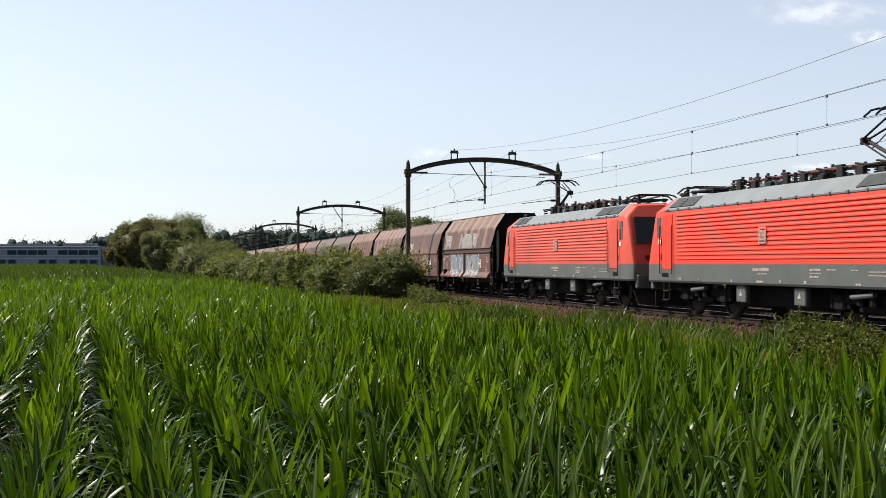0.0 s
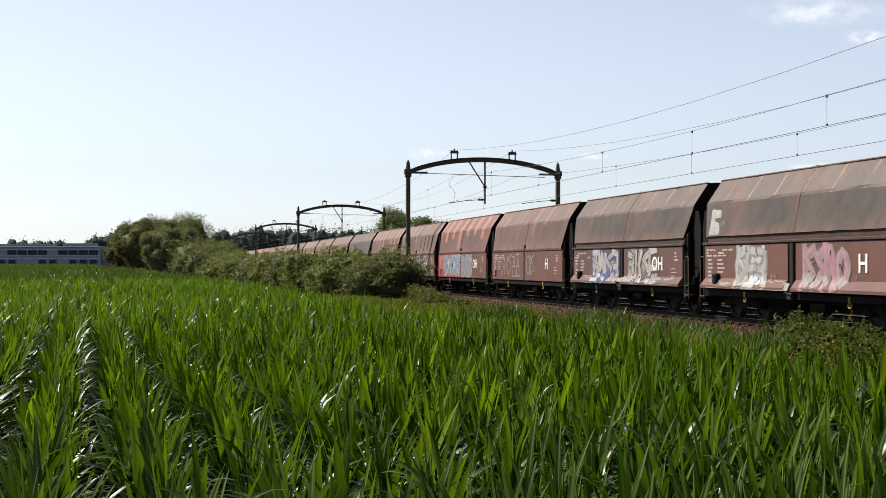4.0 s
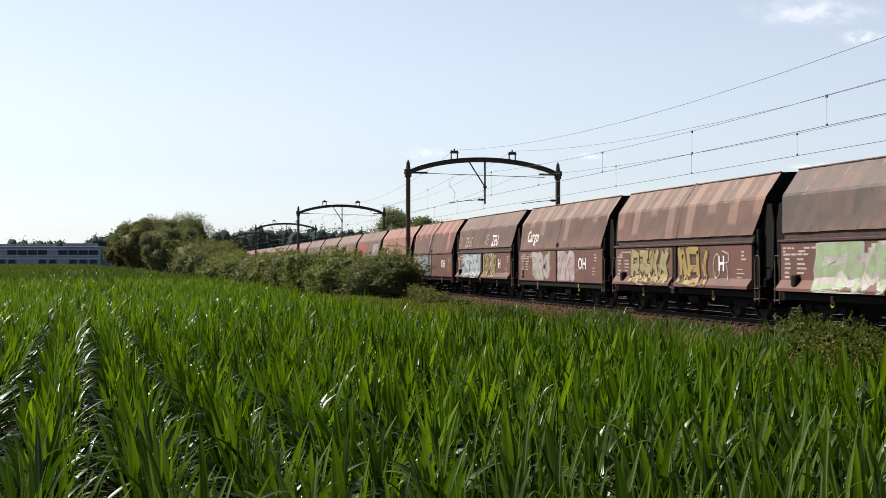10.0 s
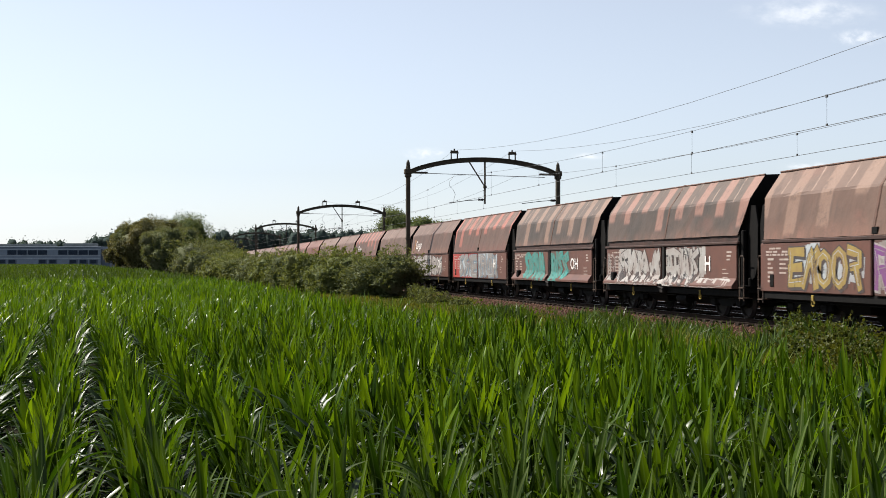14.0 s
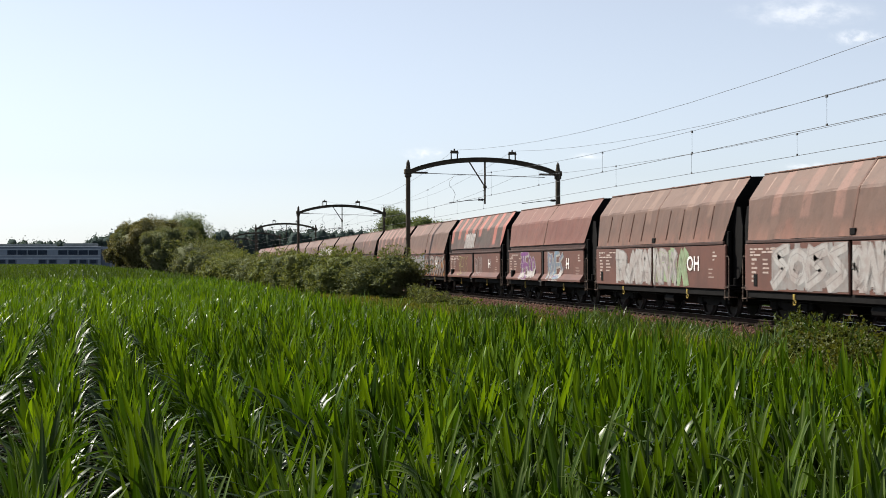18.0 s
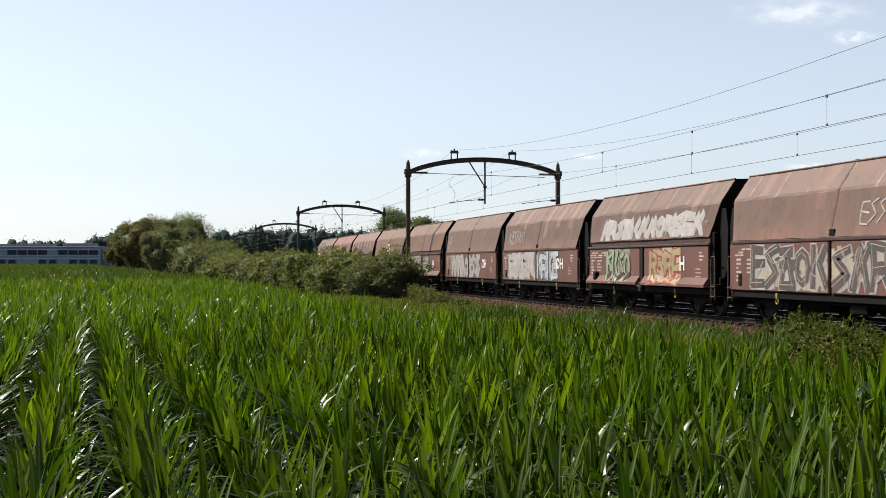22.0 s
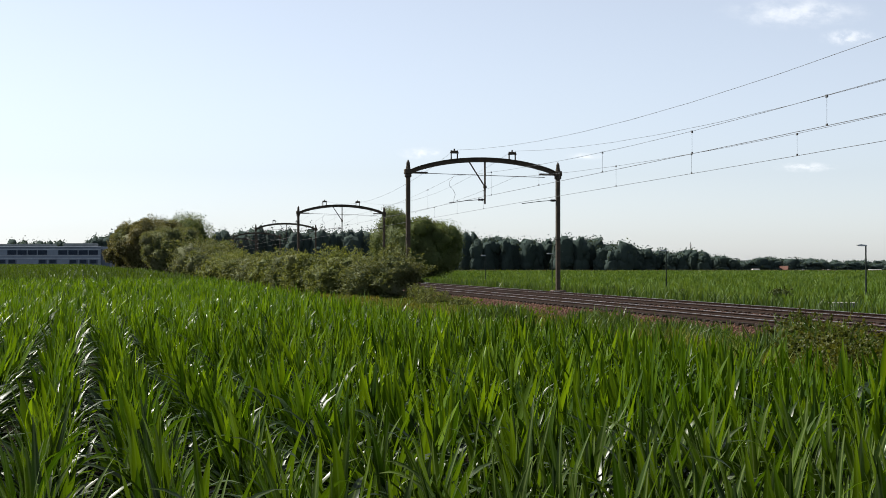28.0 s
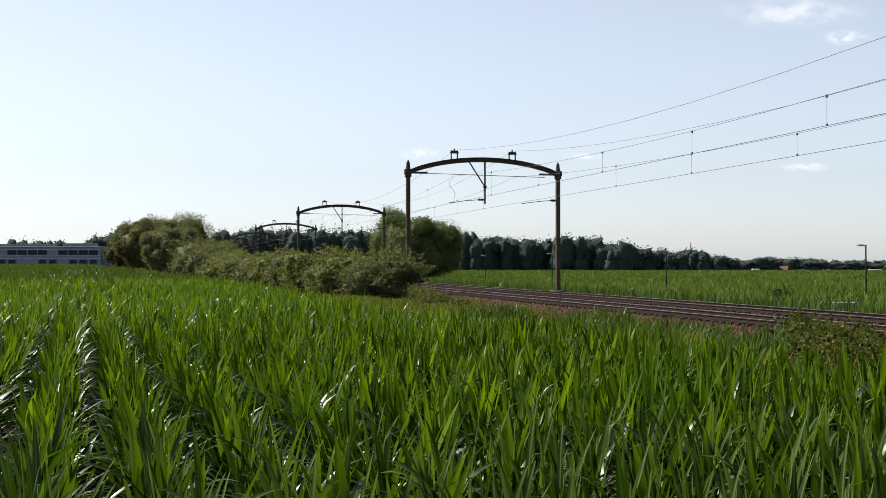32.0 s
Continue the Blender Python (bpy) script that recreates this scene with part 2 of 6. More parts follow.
    lowband = n.math("SUBTRACT", 1.0, n.ramp(sep.outputs["Z"], 2.25, 2.9))
    c = n.mix(n.math("MULTIPLY", lowband, n.math("MULTIPLY", runs, 0.6)), c, low)
    c = n.mix(n.math("MULTIPLY", n.noise(v, 2.2, 7, 0.75, 0.5, 0.7), 0.6), c, tuple(x * 0.5 for x in base))
    c = n.mix(n.math("MULTIPLY", fine, 0.2), c, tuple(x * 0.5 for x in base))
    n.color(c, 0.62, 0, 0.35)
    n.bump(n.noise(v, 1.3, 3), 0.25, 0.05)
    return n.mat


# ---- mesh helpers ----


class Shape:
    """Collects vertices and faces, each face with a material slot."""

    def __init__(self):
        self.v, self.f, self.m = [], [], []

    def poly(self, pts, slot=0):
        i = len(self.v)
        self.v += [tuple(p) for p in pts]
        self.f.append(tuple(range(i, i + len(pts))))
        self.m.append(slot)
        return self

    def add(self, verts, faces, slot=0):
        i = len(self.v)
        self.v += [tuple(p) for p in verts]
        for f in faces:
            self.f.append(tuple(i + k for k in f))
            self.m.append(slot)
        return self

    def box(self, x0, x1, y0, y1, z0, z1, c=0.0, slot=0):
        """A box, its edges cut by c."""
        if c <= 0:
            p = [(x, y, z) for x in (x0, x1) for y in (y0, y1) for z in (z0, z1)]
            return self.add(p, [(0, 1, 3, 2), (4, 6, 7, 5), (0, 4, 5, 1), (2, 3, 7, 6), (0, 2, 6, 4), (1, 5, 7, 3)], slot)
        vid, verts = {}, []
        for sx in (0, 1):
            for sy in (0, 1):
                for sz in (0, 1):
                    for ax in range(3):
                        q = [(x0 + c, x1 - c)[sx], (y0 + c, y1 - c)[sy], (z0 + c, z1 - c)[sz]]
                        q[ax] = ((x0, x1)[sx], (y0, y1)[sy], (z0, z1)[sz])[ax]
                        vid[(sx, sy, sz, ax)] = len(verts)
                        verts.append(q)
        faces = []
        for ax in range(3):
            b, d = [k for k in range(3) if k != ax]
            for s in (0, 1):
                loop = []
                for sb, sd in ((0, 0), (1, 0), (1, 1), (0, 1)):
                    key = [0, 0, 0]
                    key[ax], key[b], key[d] = s, sb, sd
                    loop.append(vid[(*key, ax)])
                faces.append(loop)
            for sb in (0, 1):
                for sd in (0, 1):
                    loop = []
                    for s, a2 in ((0, b), (1, b), (1, d), (0, d)):
                        key = [0, 0, 0]
                        key[ax], key[b], key[d] = s, sb, sd
                        loop.append(vid[(*key, a2)])
                    faces.append(loop)
        for sx in (0, 1):
            for sy in (0, 1):
                for sz in (0, 1):
                    faces.append([vid[(sx, sy, sz, k)] for k in range(3)])
        return self.add(verts, faces, slot)

    def loft(self, rings, slot=0, caps=True):
        """Closed rings of equal length, joined one to the next."""
        n, i = len(rings[0]), len(self.v)
        for r in rings:
            self.v += [tuple(p) for p in r]
        for a in range(len(rings) - 1):
            for k in range(n):
                self.f.append((i + a * n + k, i + a * n + (k + 1) % n, i + (a + 1) * n + (k + 1) % n, i + (a + 1) * n + k))
                self.m.append(slot)
        if caps:
            self.f.append(tuple(i + k for k in range(n)))
            self.f.append(tuple(i + (len(rings) - 1) * n + k for k in range(n)))
            self.m += [slot, slot]
        return self

    def tube(self, pts, r, n=6, slot=0, r2=None):
        """A round bar along the points."""
        pts = [Vector(p) for p in pts]
        rings = []
        for k, p in enumerate(pts):
            d = (pts[min(k + 1, len(pts) - 1)] - pts[max(k - 1, 0)]).normalized()
            a = d.cross(Vector((0, 0, 1)) if abs(d.z) < 0.9 else Vector((1, 0, 0))).normalized()
            b = d.cross(a)
            rr = r if r2 is None else r + (r2 - r) * k / (len(pts) - 1)
            rings.append([p + (a * math.cos(t) + b * math.sin(t)) * rr for t in (2 * math.pi * j / n for j in range(n))])
        return self.loft(rings, slot)

    def mesh(self, name, *mats, smooth=False):
        me = bpy.data.meshes.new(name)
        me.from_pydata(self.v, [], self.f)
        for m in mats:
            me.materials.append(m)
        if len(mats) > 1:
            me.polygons.foreach_set("material_index", self.m)
        bm = bmesh.new()
        bm.from_mesh(me)
        bmesh.ops.recalc_face_normals(bm, faces=bm.faces)
        bm.to_mesh(me)
        bm.free()
        if smooth:
            me.shade_smooth()
        return me


def part(name, me, parent, label="", at=None):
    ob = new(name, me)
    ob.parent = parent
    if at is not None:
        ob.matrix_basis = at
    if label:
        ob["label"] = label
    return ob


def thing(name, label, category, group="", at=None, kind=""):
    ob = new(name)
    ob.empty_display_size = 0.2
    if at is not None:
        ob.matrix_basis = at
    return tagged(ob, label, category, group, kind)


def solid(name, me, label, category, group="", at=None, kind=""):
    ob = new(name, me)
    if at is not None:
        ob.matrix_basis = at
    return tagged(ob, label, category, group, kind)


def bulk(name, verts, faces, *mats, index=None):
    """A large mesh from arrays; faces all have the same number of corners."""
    me = bpy.data.meshes.new(name)
    verts, faces = np.asarray(verts, np.float32), np.asarray(faces, np.int32)
    me.vertices.add(len(verts))
    me.vertices.foreach_set("co", verts.ravel())
    k = faces.shape[1]
    me.loops.add(faces.size)
    me.loops.foreach_set("vertex_index", faces.ravel())
    me.polygons.add(len(faces))
    me.polygons.foreach_set("loop_start", np.arange(0, faces.size, k, dtype=np.int32))
    me.polygons.foreach_set("loop_total", np.full(len(faces), k, np.int32))
    for m in mats:
        me.materials.append(m)
    if index is not None:
        me.polygons.foreach_set("material_index", np.asarray(index, np.int32))
    me.update(calc_edges=True)
    return me


RNG = np.random.default_rng(7)


def smooth(a, b, t):
    t = np.clip((np.asarray(t, float) - a) / (b - a), 0, 1)
    return t * t * (3 - 2 * t)


def ground_z(x, y):
    """The lie of the land: field, the rise to the track bed, the lower field beyond, the long rise to the far edge."""
    x, y = np.asarray(x, float), np.asarray(y, float)
    z = -0.60 + 0.15 * smooth(6, 12, x) - 0.75 * smooth(26.5, 31, x)
    z = z + 0.95 * smooth(50, 330, y) * (1 - smooth(3, 13, x))
    return z


# ---- ground ----
def build_ground():
    xs = np.concatenate([[-3200, -1500, -700, -350, -200, -120, -80], np.arange(-60, 60, 2.0), [60, 80, 110, 150, 220, 350, 700, 1500, 3200]])
    ys = np.concatenate([[-3200, -1500, -700, -300, -120, -60, -30], np.arange(-20, 100, 2.5), np.arange(100, 400, 15), [400, 470, 600, 800, 1200, 2000, 3200]])
    X, Y = np.meshgrid(xs, ys)
    Z = ground_z(X, Y) + 0.02 * np.sin(X * 1.7) * np.cos(Y * 1.3)
    nx, ny = len(xs), len(ys)
    i = np.arange(nx * ny).reshape(ny, nx)
    f = np.stack([i[:-1, :-1], i[:-1, 1:], i[1:, 1:], i[1:, :-1]], -1).reshape(-1, 4)
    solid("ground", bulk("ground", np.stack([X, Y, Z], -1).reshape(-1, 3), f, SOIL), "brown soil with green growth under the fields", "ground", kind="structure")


build_ground()

# ---- railway ----
NEAR, FAR = 17.9, 22.05       # track centres
Y0, Y1 = -900.0, 1500.0


def build_track():
    prof = [(15.1, -0.66), (16.1, -0.34), (16.6, -0.19), (16.8, -0.165), (23.5, -0.16), (24.0, -0.22), (26.2, -1.0), (27.2, -1.3), (15.0, -1.3)]
    s = Shape()
    s.loft([[(x, y, z) for x, z in prof] for y in (Y0, -50, 0, 50, 100, 150, Y1)])
    solid("track_bed", s.mesh("track_bed", BALLAST), "reddish-brown crushed stone ballast bed under two tracks", "ballast", kind="structure")
    head = [(-0.036, 0), (0.036, 0), (0.036, -0.03), (0.012, -0.045), (0.012, -0.12), (0.07, -0.15), (-0.07, -0.15), (-0.012, -0.12), (-0.012, -0.045), (-0.036, -0.03)]
    for c in (NEAR, FAR):
        for sx in (-0.7525, 0.7525):
            s = Shape()
            s.loft([[(c + sx + x, y, z) for x, z in head] for y in (Y0, Y1)])
            for k in range(len(s.f)):
                s.m[k] = 0
            s.m[0] = 1
            solid("rail", s.mesh("rail", RAIL_SIDE, RAIL_TOP), "rusty steel rail with a bright worn head", "rail", "rails of the two tracks", kind="structure")


build_track()


def scatter_stones():
    """Loose stones on the near shoulder and between the rails."""
    n = 30000
    y = RNG.uniform(22, 125, n)
    x = np.where(RNG.random(n) < 0.6, RNG.uniform(15.1, 16.7, n), RNG.uniform(16.6, 24.0, n))
    z = np.interp(x, [15.1, 16.1, 16.6, 16.8, 23.5, 24.0], [-0.66, -0.34, -0.19, -0.165, -0.16, -0.22])
    base = np.array([(1, 0, 0), (-0.5, 0.87, 0), (-0.5, -0.87, 0), (0, 0, 0.8)])
    faces = np.array([(0, 1, 3), (1, 2, 3), (2, 0, 3)])
    sc = RNG.uniform(0.025, 0.055, (n, 1, 1)) * RNG.uniform(0.7, 1.3, (n, 1, 3))
    a = RNG.uniform(0, 6.28, n)
    ca, sa = np.cos(a)[:, None], np.sin(a)[:, None]
    b = base[None] * sc
    bx, by = b[..., 0] * ca - b[..., 1] * sa, b[..., 0] * sa + b[..., 1] * ca
    v = np.stack([bx + x[:, None], by + y[:, None], b[..., 2] + z[:, None] - 0.005], -1).reshape(-1, 3)
    f = (faces[None] + 4 * np.arange(n)[:, None, None]).reshape(-1, 3)
    solid("ballast_stones", bulk("ballast_stones", v, f, STONE), "loose reddish-grey ballast stones beside the rails", "stones", kind="stuff")


scatter_stones()

# ---- portals and wires ----
PORTALS = [-70.0, 5.0, 81.2, 148.6, 216.5, 283.0, 349.0, 415.0]
POLE_L, POLE_R = 15.22, 25.05


def portal_mesh():
    p = {}
    s = Shape()
    s.box(-0.13, 0.13, -0.13, 0.13, -0.3, 7.75, 0.03)
    s.box(-0.17, 0.17, -0.17, 0.17, 3.2, 3.26, 0.02)
    p["pole"] = s.mesh("pole", MAST)
    s = Shape()
    s.box(-0.24, 0.24, -0.2, 0.2, 7.28, 7.62, 0.04)
    s.box(-0.2, 0.2, -0.16, 0.16, 7.08, 7.3, 0.05)
    p["bracket"] = s.mesh("bracket", MAST)
    s = Shape()
    s.tube([(0, 0, 7.7), (0, 0, 8.02)], 0.13, 8, r2=0.11)
    s.tube([(0, 0, 8.02), (0, 0, 8.2)], 0.11, 8, r2=0.02)
    p["cap"] = s.mesh("cap", MAST)
    s = Shape()
    s.box(-0.45, 0.45, -0.4, 0.4, -0.9, -0.05, 0.06)
    p["footing"] = s.mesh("footing", MAST_LOW)
    s = Shape()
    rings = []
    for k in range(25):
        u = k / 24
        x = 0.1 + 9.63 * u
        z = 7.42 + 0.85 * (1 - (2 * u - 1) ** 2) ** 0.85
        h = 0.15
        rings.append([(x, -0.12, z - h), (x, 0.12, z - h), (x, 0.12, z - h + 0.05), (x, 0.04, z - h + 0.06), (x, 0.04, z + h - 0.06), (x, 0.12, z + h - 0.05), (x, 0.12, z + h), (x, -0.12, z + h), (x, -0.12, z + h - 0.05), (x, -0.04, z + h - 0.06), (x, -0.04, z - h + 0.06), (x, -0.12, z - h + 0.05)])
    s.loft(rings)
    s.box(-0.1, 1.25, -0.1, 0.1, 7.33, 7.45, 0.02)
    s.box(8.58, 9.93, -0.1, 0.1, 7.33, 7.45, 0.02)
    p["beam"] = s.mesh("beam", MAST)
    s = Shape()
    s.tube([(0.9, 0, 7.36), (8.95, 0, 7.2)], 0.02, 5)
    p["tie_wire"] = s.mesh("tie_wire", WIRE)
    s = Shape()
    for dx in (-0.2, 0.2):
        s.box(dx - 0.035, dx + 0.035, -0.05, 0.05, -0.15, 0.62, 0.01)
        s.box(dx - 0.07, dx + 0.07, -0.09, 0.09, -0.13, 0.02, 0.01)
    s.box(-0.28, 0.28, -0.05, 0.05, 0.42, 0.5, 0.01)
    s.tube([(-0.24, 0, 0.55), (0.24, 0, 0.55)], 0.06, 8)
    s.tube([(0, 0, 0.5), (0, 0, 0.72)], 0.05, 8)
    p["wire_support"] = s.mesh("wire_support", MAST)
    s = Shape()
    s.box(-0.05, 0.05, -0.05, 0.05, 5.45, 8.2, 0.01)
    s.tube([(-1.05, 0, 8.15), (0.0, 0, 6.55)], 0.045, 6)
    s.box(-0.1, 0.1, -0.1, 0.1, 6.45, 6.62, 0.02)
    p["drop_arm"] = s.mesh("drop_arm", MAST)
    s = Shape()
    s.tube([(0, 0, 0), (-0.35, 0, 0.0)], 0.05, 6)
    s.tube([(-0.35, 0, 0.0), (-1.1, 0, -0.06), (-2.3, 0, -0.22)], 0.022, 5)
    for k in range(4):
        s.tube([(-0.1 - 0.08 * k, 0, 0), (-0.14 - 0.08 * k, 0, 0)], 0.085, 8)
    p["steady_arm"] = s.mesh("steady_arm", INSUL)
    s = Shape()
    s.tube([(0.05, 0.6, 7.18), (-0.18, 0.5, 6.9), (-0.22, 0.4, 6.6), (0.0, 0.3, 6.35), (0.12, 0.25, 6.05), (0.02, 0.2, 5.75), (0.0, 0.1, 5.52)], 0.012, 5)
    p["jumper_cable"] = s.mesh("jumper_cable", WIRE)
    return p


PORTAL = portal_mesh()
for k, y in enumerate(PORTALS):
    portal = thing("overhead_line_portal", "dark steel railway portal with an arched beam on two masts", "portal", "overhead line portals", pose(POLE_L, y, 0))
    for dx in (0, POLE_R - POLE_L):
        pole = part("mast", PORTAL["pole"], portal, at=pose(dx, 0, 0))
        part("bracket", PORTAL["bracket"], pole)
        part("cap", PORTAL["cap"], pole)
        part("footing", PORTAL["footing"], pole, "dark weathered footing")
    part("beam", PORTAL["beam"], portal)
    part("tie_wire", PORTAL["tie_wire"], portal)
    part("wire_support", PORTAL["wire_support"], portal, at=pose(2.98, 0, 8.22))
    part("wire_support", PORTAL["wire_support"], portal, at=pose(6.78, 0, 8.2))
    part("drop_arm", PORTAL["drop_arm"], portal, at=pose(4.98, 0, 0))
    part("steady_arm", PORTAL["steady_arm"], portal, at=pose(4.93, 0, 5.72))
    part("steady_arm", PORTAL["steady_arm"], portal, at=pose(9.73, 0, 5.72))
    part("jumper_cable", PORTAL["jumper_cable"], portal, at=pose(2.98, 0, 0))


def build_wires():
    def line(name, x, z, sag, r, label):
        s, pts = Shape(), []
        for a, b in zip(PORTALS[:-1], PORTALS[1:]):
            for k in range(12):
                u = k / 12
                pts.append((x, a + (b - a) * u, z - sag * 4 * u * (1 - u)))
        s.tube(pts, r, 5)
        solid(name, s.mesh(name, WIRE), label, "wire", "overhead wires")

    for x in (18.2, 22.2):
        line("contact_wire", x, 5.52, 0.03, 0.0095, "thin dark contact wire above a track")
        line("messenger_wire", x, 7.2, 0.92, 0.0072, "sagging messenger wire above a contact wire")
        for i, (a, b) in enumerate(zip(PORTALS[:-1], PORTALS[1:])):
            if not 0 <= i <= 3:
                continue
            for k in range(1, 8):
                u = k / 8
                y = a + (b - a) * u
                s = Shape()
                s.tube([(x, y, 5.49), (x, y, 7.2 - 0.95 * 4 * u * (1 - u))], 0.005, 4)
                s.box(x - 0.018, x + 0.018, y - 0.035, y + 0.035, 5.48, 5.55)
                s.box(x - 0.025, x + 0.025, y - 0.04, y + 0.04, 7.17 - 0.95 * 4 * u * (1 - u), 7.25 - 0.95 * 4 * u * (1 - u))
                solid("dropper", s.mesh("dropper", WIRE), "thin dropper between messenger and contact wire", "dropper", "droppers of the overhead line")
    line("feeder_wire", 18.2, 8.85, 1.55, 0.0075, "sagging feeder wire along the portal tops")
    line("feeder_wire", 22.0, 8.85, 1.55, 0.0075, "sagging feeder wire along the portal tops")


build_wires()

# ---- train ----
VEHICLES, WAGON_WHEELS, LOCO_WHEELS = [], [], []


def wheelset_mesh(r, name):
    s = Shape()
    s.tube([(-0.95, 0, 0), (0.95, 0, 0)], 0.09, 8, 1)
    for sx in (-1, 1):
        prof = [(0.68, r + 0.03), (0.715, r + 0.03), (0.72, r), (0.83, r - 0.01), (0.83, r - 0.07), (0.77, r - 0.09), (0.76, 0.16), (0.84, 0.14), (0.84, 0.02)]
        n = 20
        rings = [[(sx * x, math.cos(6.2832 * k / n) * q, math.sin(6.2832 * k / n) * q) for k in range(n)] for x, q in prof]
        i0 = len(s.m)
        s.loft(rings, 1)
        for k in range(i0 + 2 * n, i0 + 3 * n):
            s.m[k] = 0
    return s.mesh(name, TREAD, WHEELSTEEL)


WHEEL = wheelset_mesh(0.46, "wheelset")
LOCO_WHEEL = wheelset_mesh(0.625, "wheelset")


def bogie_mesh():
    s = Shape()
    for sx in (-1, 1):
        x = sx * 1.0
        side = [(-1.25, 0.42), (-1.2, 0.62), (-0.55, 0.66), (-0.4, 0.76), (0.4, 0.76), (0.55, 0.66), (1.2, 0.62), (1.25, 0.42), (0.95, 0.36), (0.6, 0.48), (0.35, 0.34), (-0.35, 0.34), (-0.6, 0.48), (-0.95, 0.36)]
        s.loft([[(x - 0.06, y, z) for y, z in side], [(x + 0.06, y, z) for y, z in side]])
        for dy in (-0.9, 0.9):
            s.box(x - 0.1, x + 0.1, dy - 0.17, dy + 0.17, 0.34, 0.6, 0.04)
            for k in (-0.3, 0.3):
                s.tube([(x, dy + k, 0.42), (x, dy + k, 0.64)], 0.07, 8)
    s.box(-1.05, 1.05, -0.25, 0.25, 0.5, 0.8, 0.05)
    return s.mesh("bogie_frame", BLACK)


BOGIE = bogie_mesh()


def buffer_mesh():
    s = Shape()
    s.tube([(0, 0, 0), (0, 0.3, 0)], 0.11, 10)
    s.tube([(0, 0.3, 0), (0, 0.5, 0)], 0.075, 10)
    s.tube([(0, 0.5, 0), (0, 0.56, 0)], 0.22, 14)
    return s.mesh("buffer", DARKSTEEL)


BUFFER = buffer_mesh()
TOP_Z, CHAM_Z, SEAM_Z = 4.22, 3.5, 2.3
TOP_W, CHAM_W, SIDE_W = 0.76, 1.26, 1.5


def side_x(z):
    """How far the upper side of a hopper stands from the middle."""
    if z >= CHAM_Z:
        return CHAM_W + (TOP_W - CHAM_W) * (z - CHAM_Z) / (TOP_Z - CHAM_Z)
    return SIDE_W + (CHAM_W - SIDE_W) * (z - SEAM_Z) / (CHAM_Z - SEAM_Z)


def upper_shape(kind, seed):
    """The roofed hopper top: leaning sides, sloped shoulders, and a nearly flat roof, all a little dented."""
    rnd = random.Random(seed)
    s = Shape()
    half = 6.1 if kind == "A" else 6.05
    low = 5.70 if kind == "A" else 5.66
    z0 = SEAM_Z if kind == "A" else 2.46
    n = 25
    rings = []
    for k in range(n):
        u = -1 + 2 * k / (n - 1)
        dent = lambda q: rnd.uniform(-q, q) if 0 < k < n - 1 else 0
        def row(z, w, ln, q=0.008):
            return (w + dent(q), u * ln, z + dent(q))
        right = [row(z0, side_x(z0), low), row(2.9, side_x(2.9), (low + half) / 2), row(CHAM_Z - 0.04, side_x(CHAM_Z - 0.04), half), row(CHAM_Z + 0.04, side_x(CHAM_Z + 0.04), half), row(3.9, side_x(3.9), half), row(TOP_Z, TOP_W, half, 0.012), row(TOP_Z + 0.03, 0.0, half, 0.012)]
        left = [(-x, y, z) for x, y, z in right[-2::-1]]
        rings.append(right + left)
    s.loft(rings)
    s.m[-1] = s.m[-2] = 1                     # ends in black, their deep shade put into the colour
    return s


def seam_shape(kind):
    s = Shape()
    z0 = SEAM_Z if kind == "A" else 2.46
    for sx in (-1, 1):
        pts = [(side_x(z) + 0.012, z) for z in (z0, CHAM_Z, TOP_Z)]
        s.loft([[(sx * x, -0.05, z), (sx * x, 0.05, z), (sx * (x - 0.05), 0.05, z), (sx * (x - 0.05), -0.05, z)] for x, z in pts])
    s.box(-TOP_W, TOP_W, -0.05, 0.05, TOP_Z, TOP_Z + 0.045)
    return s


def lip_shape(kind):
    """The rolled edge along the roof and along the foot of the upper body."""
    s = Shape()
    half = 6.1 if kind == "A" else 6.05
    for sx in (-1, 1):
        s.tube([(sx * (TOP_W + 0.01), -half, TOP_Z), (sx * (TOP_W + 0.01), half, TOP_Z)], 0.03, 6)
    return s


def door_shape(kind, length):
    """A side flap, its outer face at x = 0; runs over y = 0 to length."""
    s = Shape()
    if kind == "A":
        s.box(0.0, 0.08, 0, length, 0.86, 2.2, 0.025)
    else:
        prof = [(0.0, 2.18), (0.0, 1.2), (-0.16, 0.98), (-0.16, 0.9), (0.06, 0.9), (0.1, 2.2), (0.04, 2.2)]
        s.loft([[(x, y, z) for x, z in prof] for y in (0, length)])
    return s


